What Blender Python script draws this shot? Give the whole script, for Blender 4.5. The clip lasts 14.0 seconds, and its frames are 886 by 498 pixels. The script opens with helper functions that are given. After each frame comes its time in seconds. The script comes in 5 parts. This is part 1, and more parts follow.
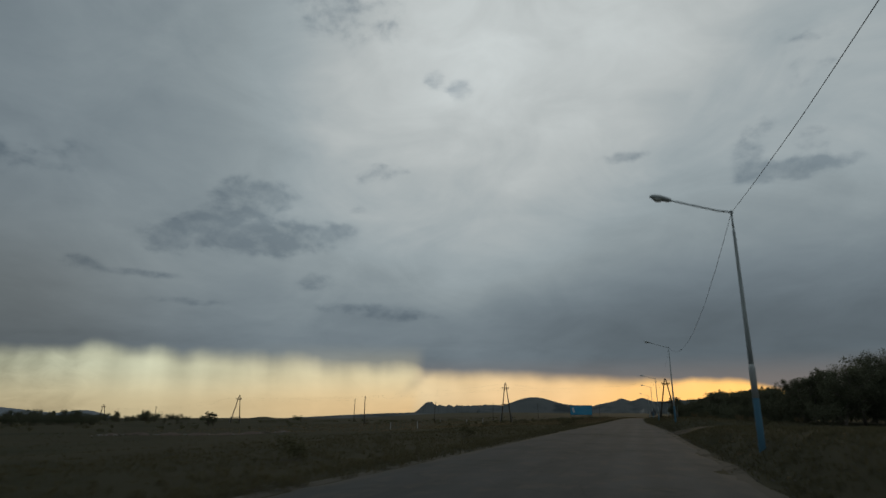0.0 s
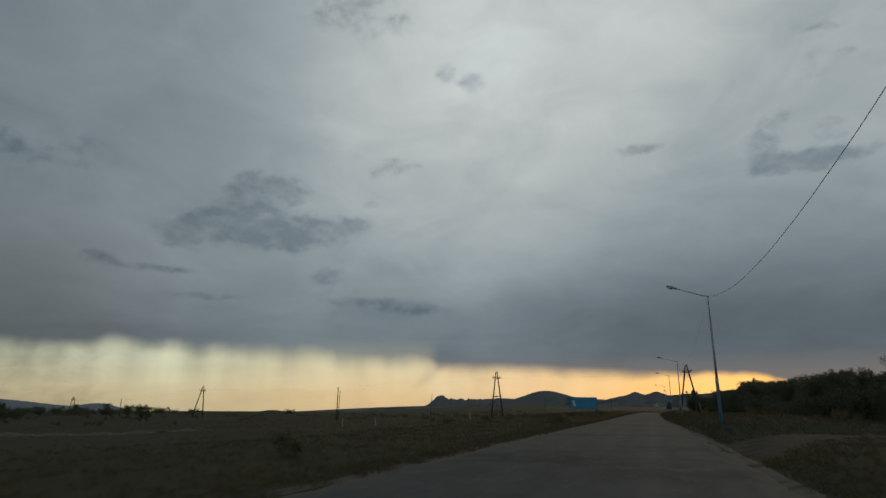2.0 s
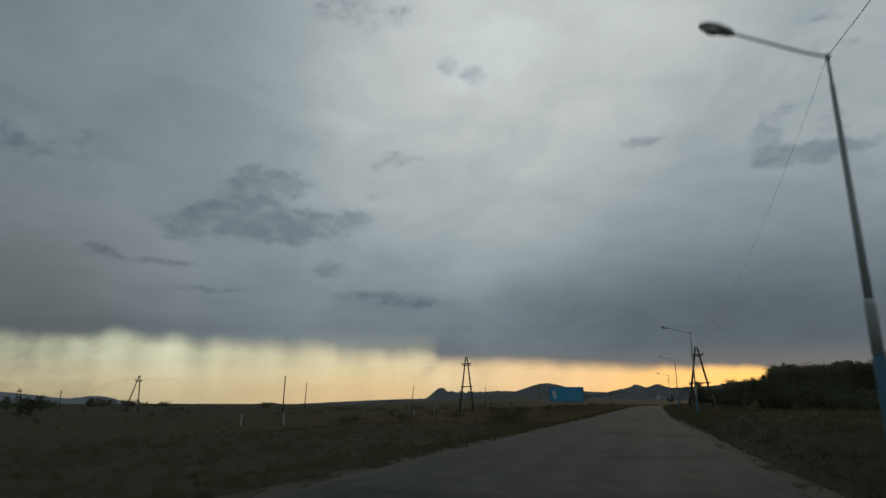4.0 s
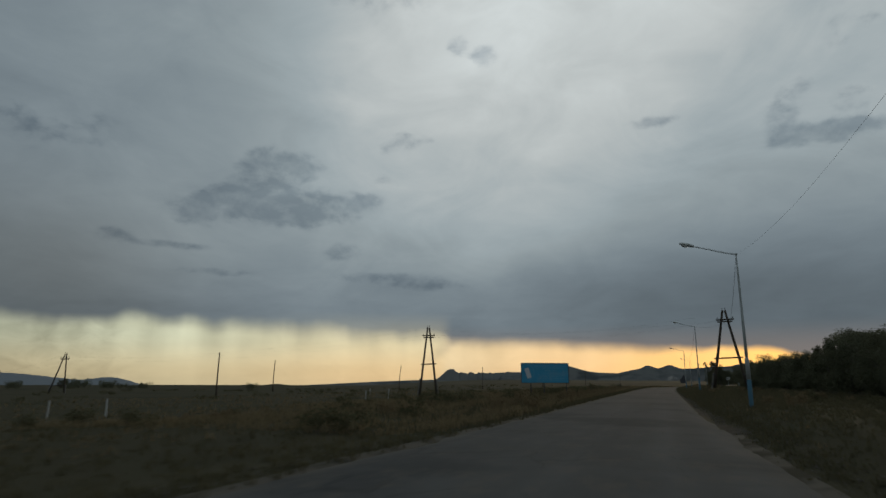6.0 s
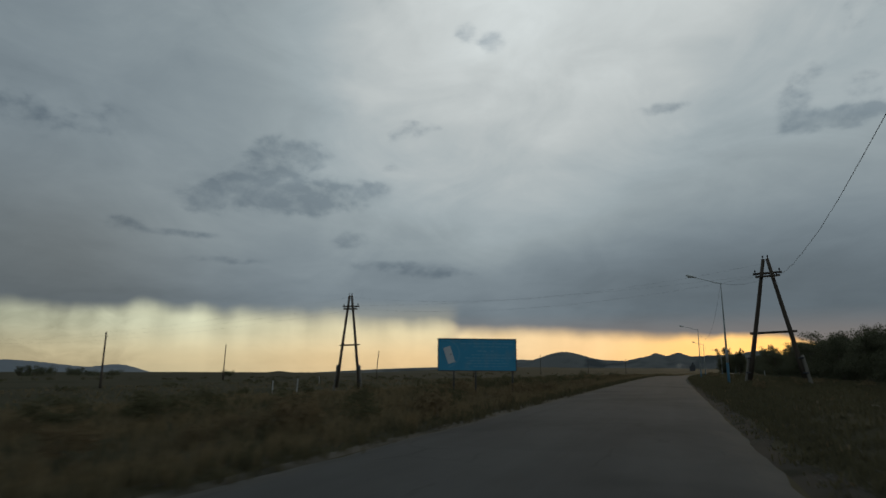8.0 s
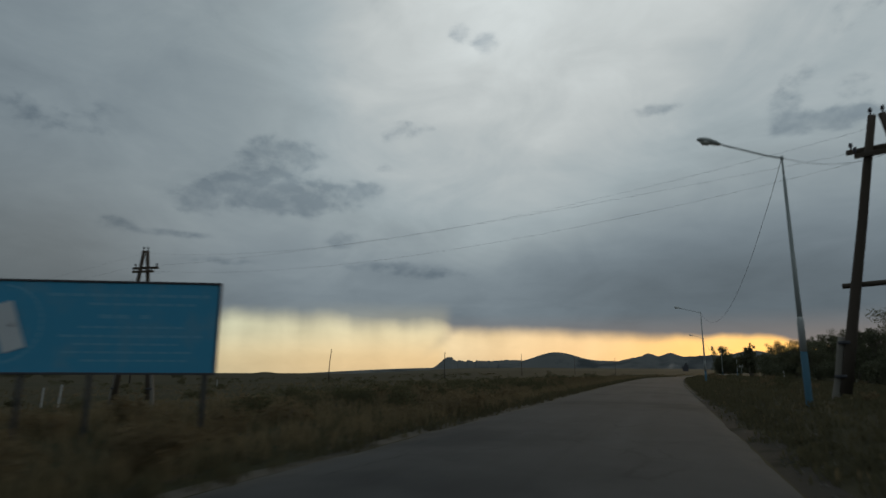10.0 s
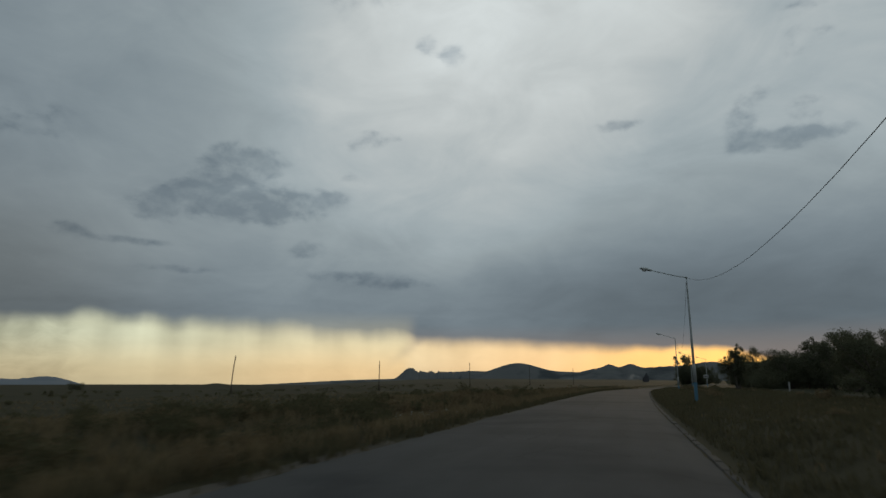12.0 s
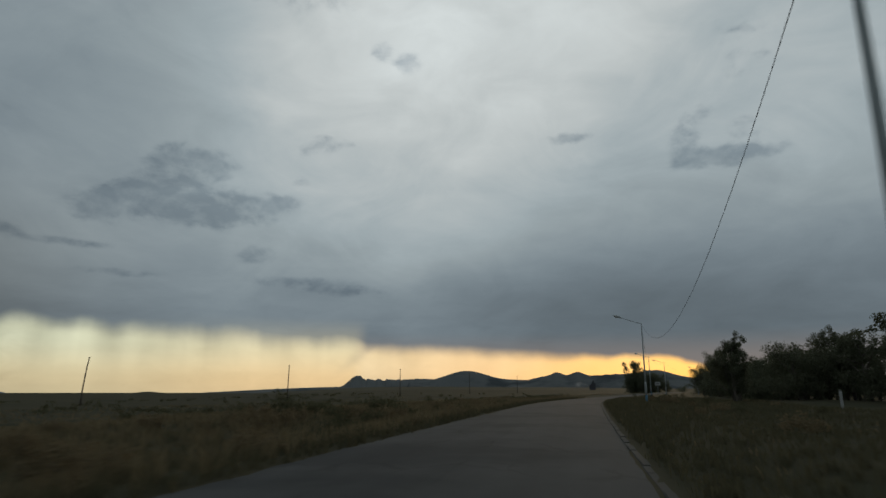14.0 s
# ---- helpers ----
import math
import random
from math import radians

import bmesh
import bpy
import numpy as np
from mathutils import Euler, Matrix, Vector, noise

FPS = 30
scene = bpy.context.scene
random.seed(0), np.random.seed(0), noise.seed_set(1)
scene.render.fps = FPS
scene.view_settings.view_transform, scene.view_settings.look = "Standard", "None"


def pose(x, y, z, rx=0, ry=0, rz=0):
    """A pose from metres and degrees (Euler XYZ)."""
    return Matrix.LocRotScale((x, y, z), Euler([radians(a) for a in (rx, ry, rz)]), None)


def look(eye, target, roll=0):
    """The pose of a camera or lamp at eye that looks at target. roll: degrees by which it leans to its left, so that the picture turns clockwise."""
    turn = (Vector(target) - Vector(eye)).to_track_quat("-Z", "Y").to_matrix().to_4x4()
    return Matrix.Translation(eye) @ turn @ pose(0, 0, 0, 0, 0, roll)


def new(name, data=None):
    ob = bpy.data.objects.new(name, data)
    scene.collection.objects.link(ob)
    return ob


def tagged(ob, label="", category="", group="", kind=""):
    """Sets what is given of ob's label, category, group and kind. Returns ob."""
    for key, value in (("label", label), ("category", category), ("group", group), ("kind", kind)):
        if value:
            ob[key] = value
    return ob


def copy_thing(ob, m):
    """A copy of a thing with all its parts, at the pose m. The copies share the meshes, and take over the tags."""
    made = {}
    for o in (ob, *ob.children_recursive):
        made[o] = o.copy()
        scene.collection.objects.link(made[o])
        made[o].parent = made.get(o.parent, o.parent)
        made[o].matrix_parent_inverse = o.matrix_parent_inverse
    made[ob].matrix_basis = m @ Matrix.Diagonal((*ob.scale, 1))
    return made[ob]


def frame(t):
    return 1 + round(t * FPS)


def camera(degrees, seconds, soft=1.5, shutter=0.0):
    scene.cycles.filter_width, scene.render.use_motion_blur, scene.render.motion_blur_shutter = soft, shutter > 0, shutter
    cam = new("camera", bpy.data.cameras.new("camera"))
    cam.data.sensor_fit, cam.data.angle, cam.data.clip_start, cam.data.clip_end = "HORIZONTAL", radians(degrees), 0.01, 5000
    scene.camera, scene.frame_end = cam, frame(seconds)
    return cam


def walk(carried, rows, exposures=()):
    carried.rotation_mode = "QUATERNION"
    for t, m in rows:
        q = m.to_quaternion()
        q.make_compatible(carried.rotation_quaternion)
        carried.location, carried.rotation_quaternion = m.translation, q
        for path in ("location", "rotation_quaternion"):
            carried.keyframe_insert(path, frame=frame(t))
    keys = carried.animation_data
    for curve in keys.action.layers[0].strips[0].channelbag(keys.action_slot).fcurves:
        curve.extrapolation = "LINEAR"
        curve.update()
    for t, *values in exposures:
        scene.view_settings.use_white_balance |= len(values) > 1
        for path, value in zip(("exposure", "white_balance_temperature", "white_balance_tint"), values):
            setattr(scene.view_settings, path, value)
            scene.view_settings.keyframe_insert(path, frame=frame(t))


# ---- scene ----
cam = camera(73.0, 14.0, soft=1.5, shutter=0.4)
PATH = [
    (0, pose(0.0, 0.0, 1.297, 105.415, -0.178, 17.512)),
    (0.5, pose(-0.097, 6.303, 1.373, 104.963, -0.177, 17.802)),
    (1, pose(-0.153, 12.596, 1.341, 104.813, -0.219, 18.081)),
    (1.5, pose(-0.214, 18.885, 1.343, 104.705, -0.25, 18.436)),
    (2, pose(-0.241, 25.163, 1.357, 104.83, -0.25, 18.728)),
    (4.5, pose(-0.301, 56.529, 1.355, 103.823, -0.273, 19.017)),
    (5, pose(-0.265, 62.907, 1.352, 103.322, -0.25, 19.371)),
    (5.5, pose(-0.301, 69.305, 1.344, 102.591, -0.22, 19.642)),
    (6, pose(-0.348, 75.687, 1.358, 102.455, -0.23, 19.972)),
    (6.5, pose(-0.369, 82.085, 1.331, 102.418, -0.25, 20.289)),
    (7, pose(-0.387, 88.545, 1.357, 101.848, -0.212, 20.558)),
    (7.5, pose(-0.361, 95.077, 1.35, 101.606, -0.316, 20.886)),
    (8, pose(-0.358, 101.635, 1.359, 101.302, -0.295, 20.749)),
    (8.5, pose(-0.399, 108.353, 1.35, 101.217, -0.212, 20.043)),
    (11, pose(-0.42, 142.577, 1.36, 101.487, -0.248, 20.144)),
    (11.5, pose(-0.428, 149.599, 1.359, 101.831, -0.193, 17.457)),
    (12, pose(-0.396, 156.642, 1.345, 102.39, -0.182, 16.692)),
    (12.5, pose(-0.313, 163.671, 1.356, 102.842, -0.2, 16.329)),
    (13, pose(-0.234, 170.663, 1.316, 103.197, 0.058, 15.384)),
    (13.5, pose(-0.14, 177.517, 1.363, 103.155, -0.183, 12.991)),
    (14, pose(0.0, 184.399, 1.344, 103.129, -0.146, 12.015)),
]
walk(cam, PATH, [(0.0, -0.06), (2.5, -0.06), (5.0, 0.0), (8.5, 0.1), (14.0, 0.1)])

# ---------------------------------------------------------------- sky and light
world = bpy.data.worlds.new("dusk_sky")
scene.world = world
world.use_nodes = True
WT = world.node_tree
WT.nodes.clear()


def mn(op, a, b=None, c=None, tree=WT, clamp=False):
    """One math node; arguments are sockets or numbers."""
    n = tree.nodes.new("ShaderNodeMath")
    n.operation, n.use_clamp = op, clamp
    for i, v in enumerate((a, b, c)):
        if v is None:
            continue
        if isinstance(v, (int, float)):
            n.inputs[i].default_value = v
        else:
            tree.links.new(v, n.inputs[i])
    return n.outputs[0]


def smooth(v, lo, hi, tree=WT):
    n = tree.nodes.new("ShaderNodeMapRange")
    n.interpolation_type = "SMOOTHSTEP"
    tree.links.new(v, n.inputs[0])
    for i, k in ((1, lo), (2, hi)):
        if isinstance(k, (int, float)):
            n.inputs[i].default_value = k
        else:
            tree.links.new(k, n.inputs[i])
    return n.outputs[0]


def mixc(fac, a, b, tree=WT, blend="MIX"):
    n = tree.nodes.new("ShaderNodeMix")
    n.data_type, n.blend_type = "RGBA", blend
    for i, v in ((0, fac), (6, a), (7, b)):
        if isinstance(v, (int, float)):
            n.inputs[i].default_value = v
        elif isinstance(v, tuple):
            n.inputs[i].default_value = (*v, 1)
        else:
            tree.links.new(v, n.inputs[i])
    return n.outputs[2]


def ramp(fac, stops, tree=WT, ease="EASE"):
    n = tree.nodes.new("ShaderNodeValToRGB")
    n.color_ramp.interpolation = ease
    while len(n.color_ramp.elements) < len(stops):
        n.color_ramp.elements.new(0.5)
    for e, (p, c) in zip(n.color_ramp.elements, stops):
        e.position, e.color = p, (*c, 1)
    tree.links.new(fac, n.inputs[0])
    return n.outputs[0]


def noise_at(vec, scale, detail=5.0, rough=0.55, tree=WT, distort=0.0):
    n = tree.nodes.new("ShaderNodeTexNoise")
    n.inputs["Scale"].default_value, n.inputs["Detail"].default_value = scale, detail
    n.inputs["Roughness"].default_value, n.inputs["Distortion"].default_value = rough, distort
    tree.links.new(vec, n.inputs["Vector"])
    return n.outputs["Fac"]


def xyz(x, y, z=0.0, tree=WT):
    n = tree.nodes.new("ShaderNodeCombineXYZ")
    for i, v in enumerate((x, y, z)):
        if isinstance(v, (int, float)):
            n.inputs[i].default_value = v
        else:
            tree.links.new(v, n.inputs[i])
    return n.outputs[0]


SUN_AZ, SUN_EL = 9.0, 4.0          # degrees: heading from +y to the right, height
coord = WT.nodes.new("ShaderNodeTexCoord")
norm = WT.nodes.new("ShaderNodeVectorMath")
norm.operation = "NORMALIZE"
WT.links.new(coord.outputs["Generated"], norm.inputs[0])
sep = WT.nodes.new("ShaderNodeSeparateXYZ")
WT.links.new(norm.outputs[0], sep.inputs[0])
dx, dy, dz = sep.outputs
az = mn("MULTIPLY", mn("ARCTAN2", dx, dy), 57.2958)
el = mn("MULTIPLY", mn("ARCSINE", dz), 57.2958)
# the cloud deck seen in perspective
lift = mn("ADD", mn("MAXIMUM", dz, 0.0), 0.16)
deck = xyz(mn("DIVIDE", dx, lift), mn("DIVIDE", dy, lift), 0.0)
big = noise_at(deck, 1.1, 4.0, 0.5)
mid = noise_at(deck, 2.4, 6.0, 0.52, distort=0.5)
fine = noise_at(deck, 9.0, 6.0, 0.6, distort=0.3)


def lobe(a0, e0, wa, we):
    qa = mn("POWER", mn("ABSOLUTE", mn("DIVIDE", mn("SUBTRACT", az, a0), wa)), 2.0)
    qe = mn("POWER", mn("ABSOLUTE", mn("DIVIDE", mn("SUBTRACT", el, e0), we)), 2.0)
    return mn("EXPONENT", mn("MULTIPLY", mn("ADD", qa, qe), -1.0))


# thin bright cloud high ahead, thick grey cloud lower down
glow = mn("ADD", lobe(-8.0, 39.0, 24.0, 17.0), mn("MULTIPLY", lobe(-22.0, 24.0, 11.0, 9.0), 0.30))
glow = mn("ADD", glow, mn("MULTIPLY", lobe(26.0, 24.0, 14.0, 8.0), 0.22))
glow = mn("MULTIPLY", glow, mn("ADD", mn("MULTIPLY", big, 0.9), 0.55))
grey = mn("ADD", mn("MULTIPLY", smooth(el, 3.0, 21.0), 0.150), 0.178)
heavy = mn("MULTIPLY", lobe(8.0, 8.0, 17.0, 6.0), 0.30)
lum = mn("ADD", mn("MULTIPLY", grey, mn("SUBTRACT", 1.0, heavy)), mn("MULTIPLY", glow, 0.37))
lum = mn("ADD", lum, mn("MULTIPLY", lobe(-13.0, 16.0, 13.0, 7.0), 0.055))
lum = mn("ADD", lum, mn("ADD", mn("MULTIPLY", lobe(-28.0, 8.0, 14.0, 5.0), 0.035), mn("MULTIPLY", lobe(-16.5, 11.0, 4.0, 2.2), 0.05)))
lum = mn("MULTIPLY", lum, mn("SUBTRACT", 1.0, mn("MULTIPLY", mn("SUBTRACT", 1.0, smooth(az, -60.0, -30.0)), 0.26)))
puff = noise_at(xyz(mn("MULTIPLY", az, 0.085), mn("MULTIPLY", el, 0.15), 11.3), 1.0, 7.0, 0.56, distort=0.7)
lum = mn("MULTIPLY", lum, mn("ADD", mn("ADD", mn("MULTIPLY", mid, 0.26), mn("MULTIPLY", puff, 0.46)), 0.56))
lum = mn("ADD", lum, mn("MULTIPLY", lobe(-44.5, 11.0, 5.5, 3.4), 0.04))
lum = mn("MULTIPLY", lum, mn("SUBTRACT", 1.0, mn("ADD", mn("MULTIPLY", lobe(-23.0, 8.8, 6.5, 1.5), 0.16), mn("MULTIPLY", lobe(-3.0, 8.5, 9.0, 3.0), 0.14))))
lum = mn("MULTIPLY", lum, mn("ADD", mn("MULTIPLY", fine, 0.07), 0.965))
tint = ramp(smooth(lum, 0.08, 0.6), ((0.0, (0.80, 1.0, 1.14)), (0.5, (0.85, 1.0, 1.06)), (1.0, (0.93, 1.0, 1.0))))
tint = mixc(mn("MULTIPLY", lobe(-54.0, 9.0, 12.0, 7.0), 0.45), tint, (0.935, 1.0, 0.955))
cloud = mixc(1.0, tint, xyz(lum, lum, lum), blend="MULTIPLY")
# ragged darker scraps of low cloud
SCRAPS = ((-43.2, 14.7, 2.3, 1.2, 1.6), (-39.6, 16.3, 2.6, 1.5, 1.6), (-37.0, 19.0, 2.5, 1.7, 1.8), (-34.2, 19.0, 2.2, 1.5, 1.6), (-35.0, 15.9, 3.9, 1.5, 2.0),
          (-30.8, 16.1, 2.6, 1.1, 1.5), (-28.0, 16.9, 1.6, 0.7, 1.0), (-49.7, 12.0, 1.4, 0.6, 1.0), (-45.0, 11.6, 2.8, 0.35, 0.8), (-41.6, 9.5, 3.6, 0.4, 0.8),
          (-29.6, 11.9, 1.8, 0.8, 1.0), (-24.3, 22.6, 1.7, 0.8, 1.2), (-25.8, 21.6, 0.9, 0.9, 1.0), (-21.5, 22.8, 0.6, 0.4, 1.0), (-16.0, 30.2, 1.6, 0.9, 1.1),
          (-18.6, 31.2, 1.2, 0.7, 0.9), (-26.2, 19.0, 1.7, 0.6, 0.8), (0.9, 23.1, 1.9, 0.5, 1.5), (14.8, 19.9, 3.6, 0.75, 2.2), (11.4, 21.9, 1.3, 1.6, 1.1),
          (13.0, 24.0, 1.6, 0.8, 0.7), (16.8, 22.0, 1.5, 1.1, 0.8), (16.8, 28.4, 2.6, 2.4, 0.8), (-25.5, 9.6, 4.6, 0.5, 0.9), (-21.5, 8.9, 4.2, 0.5, 0.9), (-28.0, 36.0, 8.0, 2.5, 0.7),
          (-56.0, 20.0, 6.0, 2.0, 0.7))
dark = 0.0
for a0, e0, wa, we, amount in SCRAPS:
    dark = mn("ADD", dark, mn("MULTIPLY", lobe(a0, e0, wa, we), amount))
torn = noise_at(xyz(mn("MULTIPLY", az, 0.21), mn("MULTIPLY", el, 0.31), 1.7), 1.0, 6.0, 0.52, distort=0.25)
wisps = noise_at(xyz(mn("MULTIPLY", az, 0.55), mn("MULTIPLY", el, 0.85), 5.2), 1.0, 5.0, 0.5, distort=0.2)
shape = mn("ADD", mn("MULTIPLY", mn("MINIMUM", dark, 1.3), 0.46), mn("ADD", mn("MULTIPLY", mn("SUBTRACT", torn, 0.5), 1.15), mn("MULTIPLY", mn("SUBTRACT", wisps, 0.5), 0.8)))
# thick bases, thinner tops
body = noise_at(xyz(mn("MULTIPLY", az, 0.21), mn("ADD", mn("MULTIPLY", el, 0.31), 0.16), 1.7), 1.0, 6.0, 0.52, distort=0.25)
relief = mn("ADD", mn("ADD", 0.50, mn("MULTIPLY", mn("SUBTRACT", torn, body), 3.0)), mn("MULTIPLY", mn("SUBTRACT", wisps, 0.5), 0.9), clamp=True)
dark = mn("MULTIPLY", mn("MULTIPLY", smooth(shape, 0.06, 0.58), smooth(dark, 0.03, 0.5)), mn("ADD", 0.30, mn("MULTIPLY", relief, 1.0)), clamp=True)
cloud = mixc(mn("MULTIPLY", dark, 0.60), cloud, mixc(1.0, cloud, (0.40, 0.46, 0.53), blend="MULTIPLY"))
# the clear strip under the cloud, its upper edge frayed by falling rain
shaft = noise_at(xyz(mn("MULTIPLY", az, 0.29), mn("MULTIPLY", el, 0.03), 3.0), 1.0, 2.5, 0.5)
ragline = noise_at(xyz(mn("MULTIPLY", az, 0.20), mn("MULTIPLY", el, 0.22), 7.0), 1.0, 4.0, 0.45)
leftness = mn("SUBTRACT", 1.0, smooth(mn("SUBTRACT", az, mn("MULTIPLY", el, 0.08)), -20.9, -19.3))
edge_left = mn("SUBTRACT", 4.75, mn("MULTIPLY", smooth(az, -36.0, -22.0), 0.55))
edge_right = mn("SUBTRACT", 3.45, mn("MULTIPLY", smooth(az, -14.0, -3.0), 0.55))
edge = mn("ADD", mn("ADD", mn("MULTIPLY", edge_left, leftness), mn("MULTIPLY", edge_right, mn("SUBTRACT", 1.0, leftness))), mn("MULTIPLY", mn("SUBTRACT", ragline, 0.5), 1.6))
edge = mn("ADD", edge, mn("MULTIPLY", mn("MULTIPLY", mn("SUBTRACT", shaft, 0.5), leftness), 0.9))
edge = mn("ADD", edge, mn("ADD", mn("MULTIPLY", lobe(-47.0, 5.0, 1.7, 6.0), 0.55), mn("MULTIPLY", lobe(-43.0, 5.0, 1.3, 6.0), 0.35)))
edge = mn("SUBTRACT", edge, mn("MULTIPLY", smooth(az, 6.0, 20.0), 2.4))
spread_left = mn("ADD", 0.85, mn("MULTIPLY", smooth(az, -42.0, -33.0), 0.55))
spread_right = mn("SUBTRACT", 0.80, mn("MULTIPLY", smooth(az, -4.0, 5.0), 0.42))
spread = mn("ADD", mn("MULTIPLY", spread_left, leftness), mn("MULTIPLY", spread_right, mn("SUBTRACT", 1.0, leftness)))
veil = mn("SUBTRACT", 1.0, smooth(el, mn("SUBTRACT", edge, spread), mn("ADD", edge, spread)))
# thin rain curtain that lets the light through above the strip
curtain = mn("MULTIPLY", mn("MULTIPLY", leftness, mn("SUBTRACT", 1.0, smooth(el, 4.4, 6.6))), mn("MULTIPLY", smooth(az, -40.0, -27.0), 0.20))
veil = mn("MAXIMUM", veil, curtain)
# one slanting shower below the step in the cloud's edge
lean = mn("DIVIDE", mn("SUBTRACT", mn("SUBTRACT", az, mn("MULTIPLY", mn("MINIMUM", mn("SUBTRACT", el, 3.3), 0.6), 1.1)), -19.5), 0.75)
shower = mn("MULTIPLY", mn("EXPONENT", mn("MULTIPLY", mn("MULTIPLY", lean, lean), -1.0)), mn("MULTIPLY", smooth(el, 0.6, 3.2), 0.22))
veil = mn("MULTIPLY", veil, mn("SUBTRACT", 1.0, shower))
strip = ramp(mn("DIVIDE", mn("ADD", az, 60.0), 90.0),
             ((0.0, (0.34, 0.33, 0.24)), (0.11, (0.44, 0.42, 0.30)), (0.155, (0.56, 0.53, 0.375)), (0.40, (0.70, 0.58, 0.37)), (0.58, (0.69, 0.51, 0.30)),
              (0.70, (0.60, 0.405, 0.185)), (0.78, (0.58, 0.36, 0.135)), (0.88, (0.40, 0.245, 0.09)), (1.0, (0.25, 0.20, 0.14))))
low = mn("SUBTRACT", 1.0, mn("MULTIPLY", mn("SUBTRACT", 1.0, smooth(el, -0.5, 2.2)), 0.14))
far_left = mn("SUBTRACT", 1.0, smooth(az, -46.0, -28.0))
streak = noise_at(xyz(mn("MULTIPLY", az, 0.05), mn("MULTIPLY", el, 0.7), 4.0), 1.0, 4.0, 0.5)
falling = mn("MULTIPLY", mn("SUBTRACT", shaft, 0.5), mn("ADD", 0.12, mn("MULTIPLY", smooth(el, 0.5, 4.0), 0.50)))
rainy = mn("ADD", mn("ADD", 0.87, falling), mn("MULTIPLY", ragline, 0.16))
rainy = mn("ADD", rainy, mn("ADD", mn("MULTIPLY", lobe(-47.0, 4.2, 1.7, 1.8), 0.12), mn("MULTIPLY", lobe(-43.3, 4.0, 1.3, 1.6), 0.07)))
rainy = mn("ADD", rainy, mn("ADD", mn("MULTIPLY", mn("SUBTRACT", streak, 0.45), 0.16), mn("MULTIPLY", mn("MULTIPLY", falling, far_left), 0.7)))
mottle = noise_at(xyz(mn("MULTIPLY", az, 0.42), mn("MULTIPLY", el, 0.75), 8.0), 1.0, 5.0, 0.6, distort=0.6)
rainy = mn("ADD", rainy, mn("MULTIPLY", mn("SUBTRACT", mottle, 0.5), mn("ADD", 0.16, mn("MULTIPLY", mn("SUBTRACT", 1.0, smooth(az, -50.0, -46.0)), 0.5))))
strip = mixc(1.0, strip, xyz(*(mn("MULTIPLY", low, rainy),) * 3), blend="MULTIPLY")
strip = mixc(leftness, strip, mixc(1.0, strip, mixc(smooth(el, 0.3, 4.2), (1.08, 0.98, 0.86), (0.92, 1.0, 1.04)), blend="MULTIPLY"))
ahead = mn("MULTIPLY", smooth(az, -95.0, -55.0), mn("SUBTRACT", 1.0, smooth(az, 20.0, 60.0)))
# rain-hazed underside of the cloud, warmed by the strip below
under = mn("MULTIPLY", mn("SUBTRACT", 1.0, smooth(el, 2.3, 5.4)), mn("MULTIPLY", ahead, 0.78))
cloud = mixc(under, cloud, mixc(leftness, (0.21, 0.178, 0.16), (0.25, 0.225, 0.18)))
veil = mn("MULTIPLY", veil, ahead)
sky = mixc(veil, cloud, strip)
nishita = WT.nodes.new("ShaderNodeTexSky")
nishita.sky_type, nishita.sun_disc = "NISHITA", False
nishita.sun_elevation, nishita.sun_rotation = radians(SUN_EL), radians(SUN_AZ)
back_a, back_b, both = (WT.nodes.new(k) for k in ("ShaderNodeBackground", "ShaderNodeBackground", "ShaderNodeAddShader"))
WT.links.new(nishita.outputs[0], back_a.inputs[0])
clear = mn("MULTIPLY", veil, 0.012)
WT.links.new(clear, back_a.inputs[1])
WT.links.new(sky, back_b.inputs[0])
back_b.inputs[1].default_value = 1.0
WT.links.new(back_a.outputs[0], both.inputs[0])
WT.links.new(back_b.outputs[0], both.inputs[1])
wout = WT.nodes.new("ShaderNodeOutputWorld")
WT.links.new(both.outputs[0], wout.inputs[0])

sun = new("sun", bpy.data.lights.new("sun", "SUN"))
sun.data.energy, sun.data.angle, sun.data.color = 0.5, radians(10), (1.0, 0.72, 0.42)
sa, se = radians(SUN_AZ), radians(SUN_EL)
sun.matrix_world = look((0, 0, 50), Vector((0, 0, 50)) - Vector((math.sin(sa) * math.cos(se), math.cos(sa) * math.cos(se), math.sin(se))))


